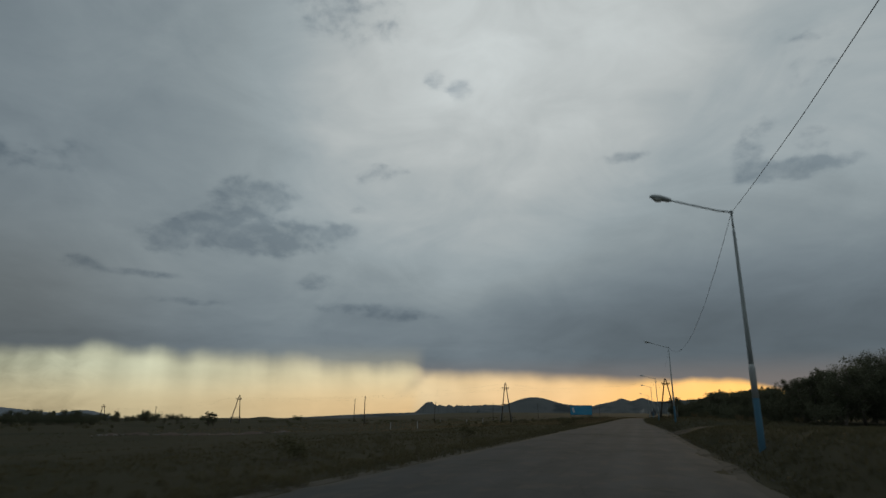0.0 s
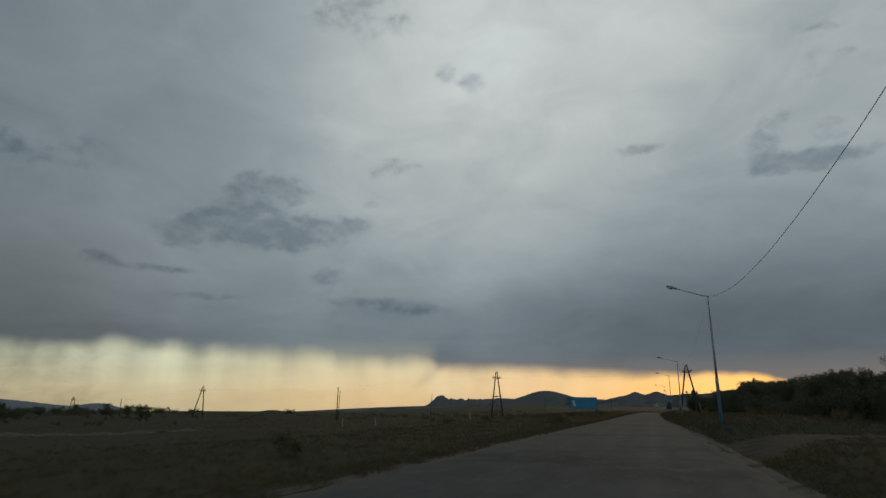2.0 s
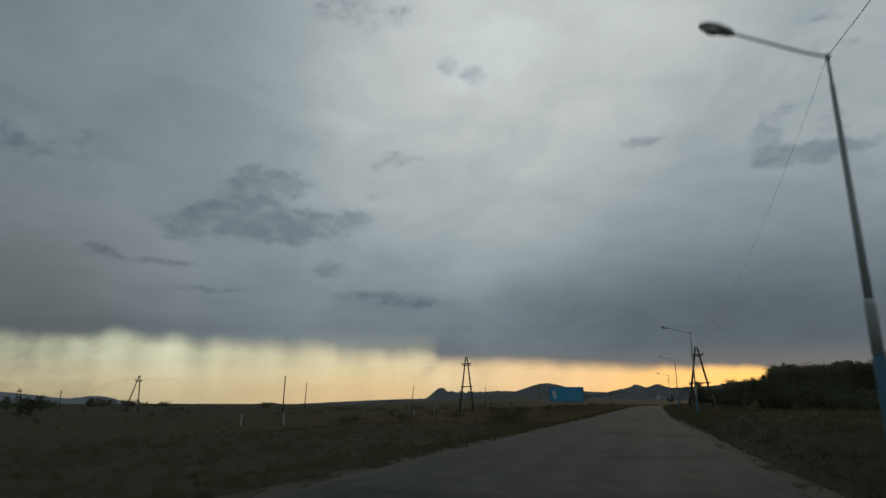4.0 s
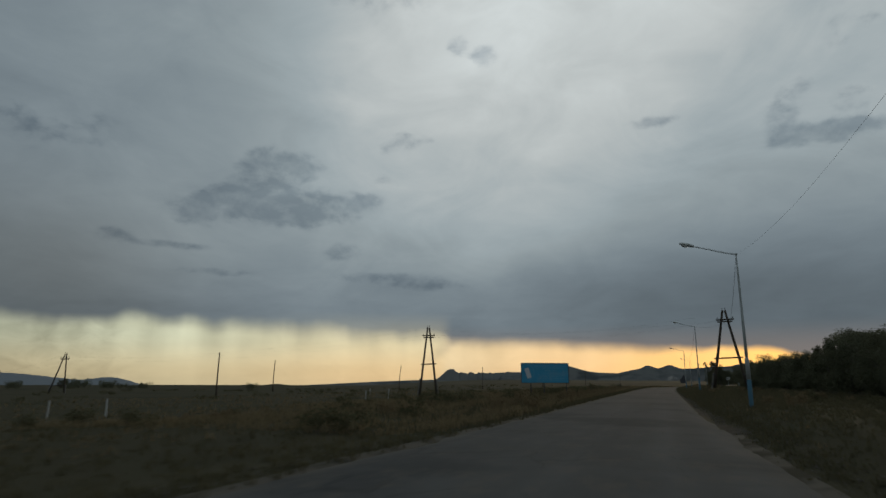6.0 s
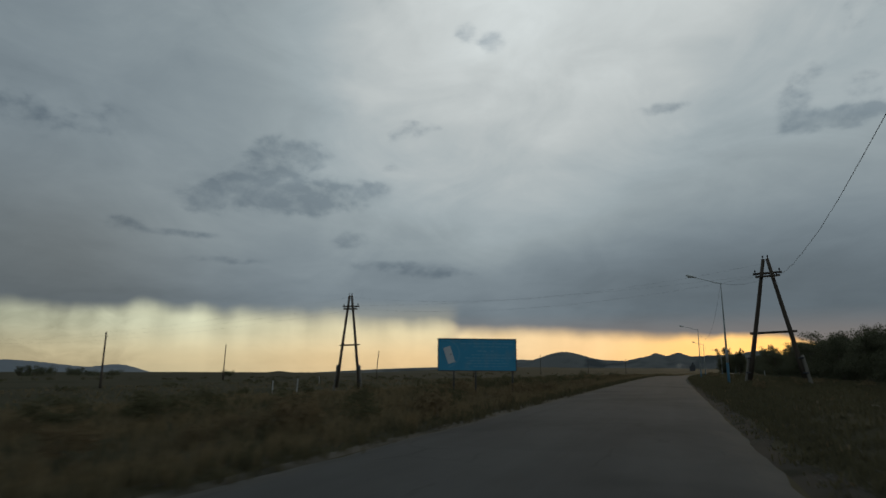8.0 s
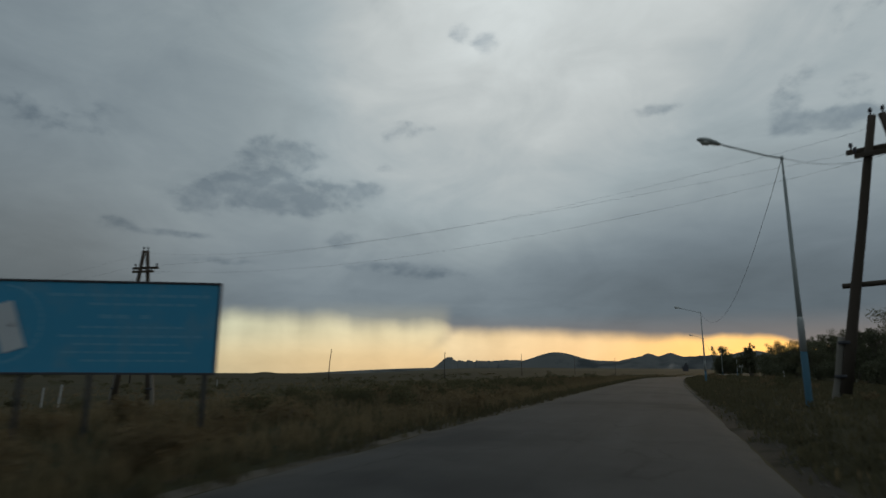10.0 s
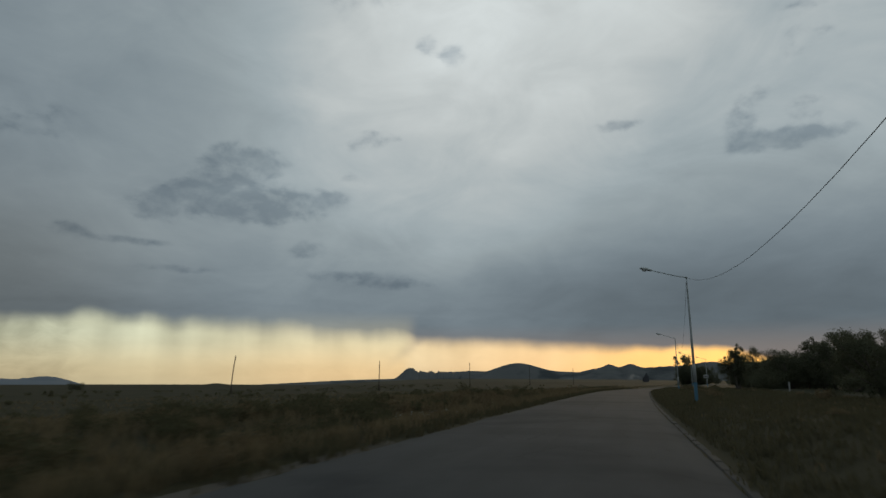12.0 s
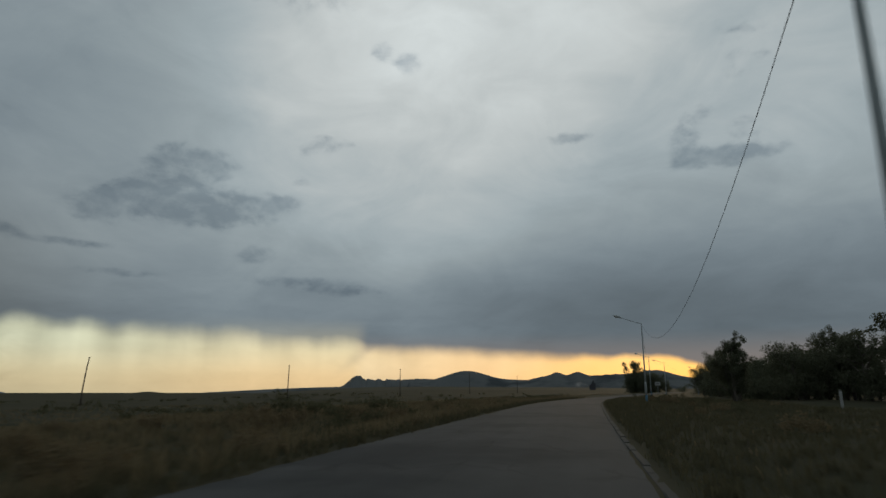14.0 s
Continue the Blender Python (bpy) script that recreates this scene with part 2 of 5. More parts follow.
# ---------------------------------------------------------------- materials
def material(name, dark, light, scale=3.0, grain=40.0, rough=0.85, bump=0.3, metal=0.0, patch=None, patch_scale=0.3, depth=0.01, vary=0.0, sheen=0.3, thru=0.0):
    """Two scales of noise between two colours, an optional third colour in large patches, and a fine relief."""
    m = bpy.data.materials.new(name)
    m.use_nodes = True
    t = m.node_tree
    b = t.nodes["Principled BSDF"]
    tc = t.nodes.new("ShaderNodeTexCoord").outputs["Object"]
    a = noise_at(tc, scale, 5.0, 0.6, tree=t)
    g = noise_at(tc, grain, 3.0, 0.6, tree=t)
    f = mn("ADD", mn("MULTIPLY", a, 0.65), mn("MULTIPLY", g, 0.35), tree=t)
    col = mixc(smooth(f, 0.32, 0.68, tree=t), dark, light, tree=t)
    if patch:
        p = noise_at(tc, patch_scale, 4.0, 0.6, tree=t)
        col = mixc(smooth(p, 0.48, 0.66, tree=t), col, patch, tree=t)
    if vary:
        info = t.nodes.new("ShaderNodeObjectInfo").outputs["Random"]
        k = mn("ADD", mn("MULTIPLY", info, vary), 1.0 - vary / 2, tree=t)
        col = mixc(1.0, col, xyz(k, k, k, tree=t), tree=t, blend="MULTIPLY")
    t.links.new(col, b.inputs["Base Color"])
    t.links.new(mn("ADD", mn("MULTIPLY", g, 0.2), rough - 0.1, tree=t, clamp=True), b.inputs["Roughness"])
    b.inputs["Metallic"].default_value = metal
    b.inputs["Specular IOR Level"].default_value = sheen
    bn = t.nodes.new("ShaderNodeBump")
    bn.inputs["Strength"].default_value, bn.inputs["Distance"].default_value = bump, depth
    t.links.new(f, bn.inputs["Height"])
    t.links.new(bn.outputs[0], b.inputs["Normal"])
    if thru:
        # thin leaves pass part of the light
        back, both_sides = t.nodes.new("ShaderNodeBsdfTranslucent"), t.nodes.new("ShaderNodeMixShader")
        t.links.new(col, back.inputs[0])
        both_sides.inputs[0].default_value = thru
        t.links.new(b.outputs[0], both_sides.inputs[1])
        t.links.new(back.outputs[0], both_sides.inputs[2])
        t.links.new(both_sides.outputs[0], t.nodes["Material Output"].inputs[0])
    return m


M_SOIL = material("steppe_soil", (0.033, 0.030, 0.019), (0.056, 0.050, 0.031), 0.9, 18.0, 0.95, 0.4, patch=(0.041, 0.041, 0.024), patch_scale=0.05, depth=0.03, sheen=0.04)
M_ASPHALT = material("old_asphalt", (0.042, 0.0435, 0.044), (0.066, 0.067, 0.066), 1.3, 90.0, 0.92, 0.5, patch=(0.043, 0.045, 0.046), patch_scale=0.16, depth=0.006, sheen=0.12)
M_GRAVEL = material("roadside_gravel", (0.023, 0.021, 0.018), (0.052, 0.046, 0.038), 2.4, 22.0, 0.95, 0.9, patch=(0.026, 0.026, 0.018), patch_scale=0.9, depth=0.03, sheen=0.04)
M_EARTH = material("reddish_earth", (0.060, 0.046, 0.038), (0.125, 0.095, 0.080), 1.6, 20.0, 0.95, 0.7, patch=(0.045, 0.042, 0.028), patch_scale=0.4, depth=0.03, sheen=0.04)
M_STONES = material("loose_gravel", (0.045, 0.041, 0.036), (0.12, 0.108, 0.094), 2.0, 30.0, 0.95, 0.3, sheen=0.04)
M_DUST = material("pale_road_dust", (0.052, 0.046, 0.038), (0.105, 0.093, 0.077), 1.8, 26.0, 0.95, 0.7, patch=(0.040, 0.038, 0.028), patch_scale=0.5, depth=0.02, sheen=0.04)
M_KERB = material("kerb_concrete", (0.022, 0.021, 0.018), (0.046, 0.043, 0.037), 3.0, 60.0, 0.92, 0.4, vary=0.7)
M_GRASS = material("verge_grass", (0.052, 0.051, 0.030), (0.098, 0.090, 0.054), 0.12, 1.2, 0.8, 0.0, sheen=0.04, thru=0.45)
M_DRY = material("dry_grass", (0.100, 0.082, 0.048), (0.185, 0.148, 0.088), 0.12, 1.2, 0.8, 0.0, sheen=0.04, thru=0.4)
M_SAGE = material("shrub_leaves", (0.040, 0.041, 0.024), (0.082, 0.078, 0.044), 0.8, 6.0, 0.8, 0.0, vary=0.5, sheen=0.04, thru=0.2)
M_PETAL = material("pale_petals", (0.45, 0.52, 0.50), (0.68, 0.74, 0.72), 8.0, 60.0, 0.7, 0.0, thru=0.3)
M_LEAF = material("tree_leaves", (0.042, 0.048, 0.033), (0.090, 0.094, 0.060), 0.5, 6.0, 0.7, 0.0, vary=0.5, sheen=0.04, thru=0.32)
M_WEED = material("dry_weeds", (0.070, 0.056, 0.034), (0.140, 0.110, 0.066), 0.8, 6.0, 0.85, 0.0, vary=0.5, sheen=0.04, thru=0.35)
M_BARK = material("tree_bark", (0.05, 0.042, 0.034), (0.13, 0.11, 0.09), 6.0, 40.0, 0.95, 0.8, depth=0.02)
M_TIMBER = material("weathered_timber", (0.030, 0.025, 0.020), (0.075, 0.060, 0.047), 3.0, 50.0, 0.9, 0.6)
M_CONCRETE = material("concrete_stub", (0.11, 0.10, 0.085), (0.19, 0.175, 0.15), 3.0, 50.0, 0.9, 0.4)
M_STEEL = material("grey_painted_steel", (0.30, 0.33, 0.33), (0.44, 0.47, 0.46), 2.0, 40.0, 0.6, 0.1, metal=0.1)
M_BLUE = material("blue_post_paint", (0.030, 0.085, 0.13), (0.060, 0.135, 0.185), 4.0, 30.0, 0.6, 0.2)
M_WHITE = material("white_post_paint", (0.24, 0.24, 0.23), (0.38, 0.38, 0.36), 4.0, 40.0, 0.7, 0.2)
M_PALE = material("faded_whitewash", (0.27, 0.28, 0.27), (0.40, 0.41, 0.40), 4.0, 40.0, 0.75, 0.2)
M_LAMP = material("lamp_housing", (0.42, 0.44, 0.43), (0.58, 0.60, 0.58), 5.0, 40.0, 0.5, 0.1, metal=0.1)
M_GLASS = material("lamp_cover", (0.5, 0.5, 0.46), (0.68, 0.68, 0.63), 8.0, 40.0, 0.25, 0.0)
M_WIRE = material("wire_sheath", (0.03, 0.03, 0.03), (0.06, 0.06, 0.06), 5.0, 40.0, 0.7, 0.0)
M_BOARD = material("blue_board_sheet", (0.035, 0.205, 0.37), (0.06, 0.30, 0.48), 1.5, 14.0, 0.55, 0.1, patch=(0.10, 0.31, 0.46), patch_scale=1.1)
M_BARS = material("faded_board_print", (0.05, 0.26, 0.43), (0.13, 0.36, 0.52), 6.0, 40.0, 0.6, 0.0)
M_SHEET = material("pale_loose_sheet", (0.42, 0.46, 0.50), (0.60, 0.63, 0.65), 3.0, 30.0, 0.6, 0.1)
M_FRAME = material("dark_steel_frame", (0.05, 0.055, 0.06), (0.10, 0.10, 0.11), 4.0, 40.0, 0.6, 0.2, metal=0.4)
M_PLAIN = material("far_dry_plain", (0.038, 0.037, 0.024), (0.070, 0.063, 0.042), 0.02, 0.15, 0.95, 0.2, patch=(0.052, 0.054, 0.036), patch_scale=0.008, depth=0.5, sheen=0.04)
# grass of the skyline hills, with bluish haze of distance mixed into the colour
M_HAZY_HILL = material("haze_tinted_grassy_hill", (0.060, 0.070, 0.076), (0.118, 0.124, 0.122), 0.012, 0.06, 0.95, 0.6, patch=(0.055, 0.062, 0.066), patch_scale=0.005, depth=6.0, sheen=0.04)
# paler and bluer for the farthest ridges: thicker haze painted as base colour
M_HAZY_HILL_FAR = material("haze_tinted_far_hill", (0.13, 0.16, 0.185), (0.18, 0.20, 0.22), 0.004, 0.03, 0.95, 0.2, depth=4.0, sheen=0.04)


# ---------------------------------------------------------------- mesh helpers
def mesh_of(name, verts, faces, mat, smooth_shade=False):
    me = bpy.data.meshes.new(name)
    me.from_pydata(verts, [], faces)
    me.materials.append(mat)
    if smooth_shade:
        me.polygons.foreach_set("use_smooth", [True] * len(me.polygons))
    me.update()
    return me


def part(name, bm, mat, parent=None, label=""):
    """Links a bmesh as one mesh object under a thing."""
    me = bpy.data.meshes.new(name)
    bm.normal_update()
    bm.to_mesh(me)
    bm.free()
    me.materials.append(mat)
    ob = new(name, me)
    if parent is not None:
        ob.parent = parent
    if label:
        ob["label"] = label
    return ob


def tube(bm, pts, radii, seg=10, smooth_shade=True):
    """A round bar swept through points, capped at both ends."""
    pts = [Vector(p) for p in pts]
    rings = []
    for i, p in enumerate(pts):
        d = (pts[min(i + 1, len(pts) - 1)] - pts[max(i - 1, 0)]).normalized()
        u = d.cross(Vector((0, 0, 1)) if abs(d.z) < 0.9 else Vector((1, 0, 0))).normalized()
        v = d.cross(u)
        r = radii[i] if isinstance(radii, (list, tuple)) else radii
        rings.append([bm.verts.new(p + (u * math.cos(a) + v * math.sin(a)) * r) for a in (2 * math.pi * k / seg for k in range(seg))])
    for a, b in zip(rings, rings[1:]):
        for k in range(seg):
            bm.faces.new((a[k], a[(k + 1) % seg], b[(k + 1) % seg], b[k])).smooth = smooth_shade
    bm.faces.new(rings[0][::-1])
    bm.faces.new(rings[-1])
    return bm


def block(bm, centre, size, turn=None, bevel=0.0):
    """A box with softened edges."""
    m = Matrix.Translation(centre) @ (turn.to_4x4() if turn is not None else Matrix()) @ Matrix.Diagonal((*size, 1))
    made = bmesh.ops.create_cube(bm, size=1.0, matrix=m)
    if bevel:
        edges = list({e for v in made["verts"] for e in v.link_edges})
        bmesh.ops.bevel(bm, geom=edges, offset=bevel, segments=1, affect="EDGES")
    return bm


def thing(name, m, label, category, group="", kind=""):
    ob = new(name)
    ob.empty_display_size = 0.2
    ob.matrix_world = m
    return tagged(ob, label, category, group, kind)


# ---------------------------------------------------------------- the lie of the land
def road_mid(y):
    x = -2.0 - 0.3 * min(max((y - 60) / 50, 0), 1)
    if y > 170:
        x += 0.00027 * (y - 170) ** 2
    if y > 240:
        x += 6.0e-6 * (y - 240) ** 3
    return x


def road_half(y):
    return 4.1 - 0.8 * min(max((y - 55) / 50, 0), 1)


def ease(v, lo, hi):
    v = min(max((v - lo) / (hi - lo), 0.0), 1.0)
    return v * v * (3 - 2 * v)


BANK = ((-20, 0.4), (19, 0.5), (36, 0.35), (44, 0.1), (53, 0.1), (58, 0.55), (66, 0.7), (85, 0.45), (104, 0.05), (125, 0.1), (147, 0.15), (170, 0.1), (190, 0.0))


def swell(x, y):
    """The plain rises again beyond the bend."""
    return (2.1 * ease(y, 300, 460) + 3.0 * ease(y, 460, 720)) * ease(x, -0.45 * max(y, 1), -0.2 * max(y, 1))


def land(x, y):
    """Height of the ground."""
    yy = min(max(y, -200.0), 470.0)
    off = x - road_mid(yy)
    half = road_half(yy)
    n = noise.noise(Vector((x * 0.07, y * 0.07, 0))) * 0.22 + noise.noise(Vector((x * 0.35, y * 0.35, 4))) * 0.07
    if off < 0:
        d = max(-off - half, 0.0)
        z = -0.22 * ease(d, 0.2, 3.0) - 1.45 * ease(d, 5, 45)
    else:
        d = max(off - half, 0.0)
        z = 0.34 * ease(d, 0.3, 2.6)
    z += n * ease(d, 0.4, 5.0)
    r = math.hypot(x, y - 80)
    far = max(r - 160.0, 0.0)
    z -= 0.0064 * far if off < 0 else 0.0064 * far
    if d <= 0.35:
        z = -0.0064 * far - 0.06 * (1.0 - ease(d, 0.0, 0.35))
    elif off > 0:
        z += float(np.interp(y, *zip(*BANK))) * ease(d, 0.35, 1.6) * (1 - 0.6 * ease(d, 3, 10))
    return z + swell(x, y)


def graded(lo, hi, near_lo, near_hi, step, grow=1.16):
    out = [near_lo]
    while out[-1] < near_hi:
        out.append(out[-1] + step)
    s = step
    while out[-1] < hi:
        s *= grow
        out.append(out[-1] + s)
    s = step
    while out[0] > lo:
        s *= grow
        out.insert(0, out[0] - s)
    return out


def build_ground():
    xs = graded(-3300, 3300, -22, 16, 0.6)
    ys = graded(-700, 3300, -8, 300, 1.0)
    verts = [(x, y, land(x, y)) for y in ys for x in xs]
    w = len(xs)
    faces = [(j * w + i, j * w + i + 1, (j + 1) * w + i + 1, (j + 1) * w + i) for j in range(len(ys) - 1) for i in range(w - 1)]
    ob = new("ground", mesh_of("ground", verts, faces, M_SOIL, True))
    tagged(ob, "flat dark steppe ground with dry grass and bare soil", "ground", kind="structure")


def wear_tracks(m):
    """Wheel tracks, dusty edges, patched stretches, a long joint and cracks along the road."""
    t = m.node_tree
    b = t.nodes["Principled BSDF"]
    old = b.inputs["Base Color"].links[0].from_socket
    tc = t.nodes.new("ShaderNodeTexCoord").outputs["Object"]
    sp = t.nodes.new("ShaderNodeSeparateXYZ")
    t.links.new(tc, sp.inputs[0])
    x, y = sp.outputs[0], sp.outputs[1]

    def m2(op, a, b_, clamp=False):
        return mn(op, a, b_, tree=t, clamp=clamp)

    step = m2("DIVIDE", m2("SUBTRACT", y, 60.0), 50.0, True)
    off = m2("ADD", m2("ADD", x, 2.0), m2("MULTIPLY", step, 0.3))
    half = m2("SUBTRACT", 4.1, m2("MULTIPLY", step, 0.8))
    early = m2("SUBTRACT", 1.0, smooth(y, 70.0, 120.0, tree=t))
    along = noise_at(xyz(m2("MULTIPLY", x, 1.1), m2("MULTIPLY", y, 0.012), 2.0, tree=t), 1.0, 3.0, 0.5, tree=t)
    across = noise_at(xyz(m2("MULTIPLY", x, 0.25), m2("MULTIPLY", y, 0.5), 9.0, tree=t), 1.0, 4.0, 0.6, tree=t)
    blot = noise_at(xyz(m2("MULTIPLY", x, 0.9), m2("MULTIPLY", y, 0.35), 5.0, tree=t), 1.0, 6.0, 0.65, tree=t)
    k = m2("ADD", m2("ADD", m2("ADD", 0.44, m2("MULTIPLY", along, 0.48)), m2("MULTIPLY", across, 0.16)), m2("MULTIPLY", blot, 0.46))
    # worn pale wheel tracks on the rough first stretch
    for c, w, amount in ((1.7, 0.42, 0.20), (3.0, 0.36, 0.15), (-1.2, 0.5, 0.10), (0.2, 0.4, 0.08)):
        q = m2("DIVIDE", m2("SUBTRACT", off, c), w)
        lane = m2("EXPONENT", m2("MULTIPLY", m2("MULTIPLY", q, q), -1.0), None)
        k = m2("ADD", k, m2("MULTIPLY", m2("MULTIPLY", lane, early), m2("MULTIPLY", blot, amount * 2)))
    # patched stretches laid at different times
    for y0, y1, amount in ((37.0, 44.0, -0.07), (76.0, 81.5, -0.09), (81.5, 86.0, 0.10), (112.0, 119.5, -0.07), (131.0, 133.0, 0.07), (151.0, 158.0, -0.06), (172.0, 174.5, -0.10), (181.0, 189.0, 0.05)):
        wob = m2("ADD", y, m2("MULTIPLY", m2("SUBTRACT", along, 0.5), 1.2))
        band = m2("MULTIPLY", smooth(wob, y0 - 0.1, y0 + 0.1, tree=t), m2("SUBTRACT", 1.0, smooth(wob, y1 - 0.1, y1 + 0.1, tree=t)))
        k = m2("ADD", k, m2("MULTIPLY", band, amount))
    # the joint between the two laid halves
    j = m2("DIVIDE", m2("ADD", m2("SUBTRACT", off, 0.25), m2("MULTIPLY", m2("SUBTRACT", blot, 0.5), 0.2)), 0.05)
    k = m2("SUBTRACT", k, m2("MULTIPLY", m2("EXPONENT", m2("MULTIPLY", m2("MULTIPLY", j, j), -1.0), None), m2("MULTIPLY", smooth(across, 0.40, 0.60, tree=t), 0.09)))
    # cracks
    cell = t.nodes.new("ShaderNodeTexVoronoi")
    cell.feature = "DISTANCE_TO_EDGE"
    cell.inputs["Scale"].default_value = 1.0
    t.links.new(xyz(m2("ADD", m2("MULTIPLY", x, 0.55), m2("MULTIPLY", blot, 0.6)), m2("ADD", m2("MULTIPLY", y, 0.3), m2("MULTIPLY", along, 0.5)), 0.0, tree=t), cell.inputs["Vector"])
    crack = m2("MULTIPLY", m2("SUBTRACT", 1.0, smooth(cell.outputs["Distance"], 0.006, 0.022, tree=t)), smooth(across, 0.48, 0.58, tree=t))
    k = m2("SUBTRACT", k, m2("MULTIPLY", crack, 0.20))
    col = mixc(1.0, old, xyz(k, k, k, tree=t), tree=t, blend="MULTIPLY")
    # dust and grit that gathers towards the edges
    rim = m2("ADD", m2("DIVIDE", m2("ABSOLUTE", off, None), half), m2("MULTIPLY", m2("SUBTRACT", blot, 0.5), 0.55))
    dust = m2("MULTIPLY", smooth(rim, 0.78, 1.02, tree=t), m2("MULTIPLY", m2("SUBTRACT", 1.0, smooth(y, 150.0, 168.0, tree=t)), m2("ADD", 0.35, m2("MULTIPLY", early, 0.4))))
    grit = noise_at(xyz(m2("MULTIPLY", x, 1.6), m2("MULTIPLY", y, 0.8), 21.0, tree=t), 1.0, 7.0, 0.7, tree=t)
    dust = m2("MAXIMUM", dust, m2("MULTIPLY", m2("MULTIPLY", smooth(grit, 0.48, 0.66, tree=t), early), 0.55))
    t.links.new(mixc(dust, col, (0.108, 0.096, 0.080), tree=t), b.inputs["Base Color"])


wear_tracks(M_ASPHALT)


def build_road():
    ys = [-30 + k * 0.5 for k in range(int(500 / 0.5))] + [470]
    cols = 12
    verts, faces = [], []
    for y in ys:
        c, h = road_mid(y), road_half(y)
        rough = 1.0 - ease(y, 85, 130)
        ragged_l = (0.14 + 0.10 * rough) * noise.noise(Vector((0, y * 0.9, 1))) + 0.28 * noise.noise(Vector((0, y * 0.22, 2)))
        ragged_r = (0.07 + 0.20 * rough) * noise.noise(Vector((0, y * 1.1, 8))) + (0.05 + 0.55 * rough) * noise.noise(Vector((0, y * 0.27, 5)))
        for i in range(cols + 1):
            u = i / cols * 2 - 1
            x = c + u * h + (ragged_l * max(-u, 0) ** 6 + ragged_r * max(u, 0) ** 6)
            far = max(math.hypot(x, y - 80) - 160, 0) * 0.0064
            z = 0.03 * (1 - u * u) - far + swell(x, y) + 0.004 * noise.noise(Vector((x * 0.8, y * 0.3, 3)))
            if abs(u) == 1:
                z -= 0.05
            verts.append((x, y, z))
    w = cols + 1
    faces = [(j * w + i, j * w + i + 1, (j + 1) * w + i + 1, (j + 1) * w + i) for j in range(len(ys) - 1) for i in range(cols)]
    ob = new("road", mesh_of("road", verts, faces, M_ASPHALT, True))
    tagged(ob, "worn grey asphalt road with ragged unmarked edges", "road", kind="structure")


build_ground()
build_road()


# ---------------------------------------------------------------- hills on the skyline
def hill(name, label, a0, a1, dist, depth, outline, mat, rough=1.0, steps=160):
    """A ridge between two headings; outline(heading) gives the skyline's height in degrees."""
    rows = 26
    verts, faces = [], []
    for j in range(rows + 1):
        v = j / rows
        rise = math.sin(math.pi * min(v / 0.6, 1.0) / 2) if v < 0.6 else math.cos(math.pi * (v - 0.6) / 0.8)
        for i in range(steps + 1):
            a = a0 + (a1 - a0) * i / steps
            r = dist + (v - 0.6) * depth
            x, y = r * math.sin(radians(a)), 120 + r * math.cos(radians(a))
            foot = -0.0064 * r - 4
            top = dist * math.tan(radians(outline(a))) + 1.4
            n = noise.fractal(Vector((x, y, 0)) * 0.009, 0.9, 2.1, 5) * 9 * rough + noise.fractal(Vector((x, y, 9)) * 0.0025, 1.0, 2.0, 3) * 8 * rough
            side = ease(i / steps, 0, 0.06) * ease(1 - i / steps, 0, 0.06)
            z = foot + (top - foot) * rise * side + n * (1 - abs(rise - 0.55)) * 0.6 * (1.0 if rise < 0.97 else 0.25) * side
            verts.append((x, y, z))
    w = steps + 1
    faces = [(j * w + i, j * w + i + 1, (j + 1) * w + i + 1, (j + 1) * w + i) for j in range(rows) for i in range(steps)]
    ob = new(name, mesh_of(name, verts, faces, mat, True))
    tagged(ob, label, "hill", kind="structure")


def bump(a, c, w):
    return math.exp(-((a - c) / w) ** 2)


def crag(a, k):
    return noise.noise(Vector((a * 2.3, k, 0))) * 0.10 + noise.noise(Vector((a * 6.0, k, 5))) * 0.06


# the two farthest ridges take the colour that has most haze painted in
hill("far_hills", "hills far across the plain, tinted pale blue-grey with painted haze", -62, -43.5, 3250, 400,
     lambda a: -0.62 + 0.80 * bump(a, -49.0, 2.2) + 0.75 * bump(a, -53.5, 2.6) + 0.3 * crag(a, 3), M_HAZY_HILL_FAR, 0.4, 200)
hill("left_ridge", "ridge sloping down to the plain, tinted blue-grey with painted haze", -88, -42.0, 2850, 500,
     lambda a: -0.50 + 0.40 * ease(-a, 45.0, 49.5) + 0.62 * ease(-a, 49.5, 57.0) + 0.3 * ease(-a, 64, 76) + 0.45 * crag(a, 31), M_HAZY_HILL_FAR, 0.5, 300)
hill("low_rise", "low grassy rise along the edge of the plain", -60, -20, 1500, 600,
     lambda a: -0.50 - 0.06 * ease(-a, 40, 46) + 0.20 * bump(a, -36.1, 1.2) + 0.11 * bump(a, -46.2, 3.2) + 0.07 * bump(a, -41.8, 1.0) + 0.35 * crag(a * 0.5, 11), M_SOIL, 0.06, 240)
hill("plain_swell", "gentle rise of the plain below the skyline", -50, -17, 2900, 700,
     lambda a: -0.62 + 0.75 * ease(a, -40, -20) + 0.05 * bump(a, -40, 3), M_HAZY_HILL, 0.3)
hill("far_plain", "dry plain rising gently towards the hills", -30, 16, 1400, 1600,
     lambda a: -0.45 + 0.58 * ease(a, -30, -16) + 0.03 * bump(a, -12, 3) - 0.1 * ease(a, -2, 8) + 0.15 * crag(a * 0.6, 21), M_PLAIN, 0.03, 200)
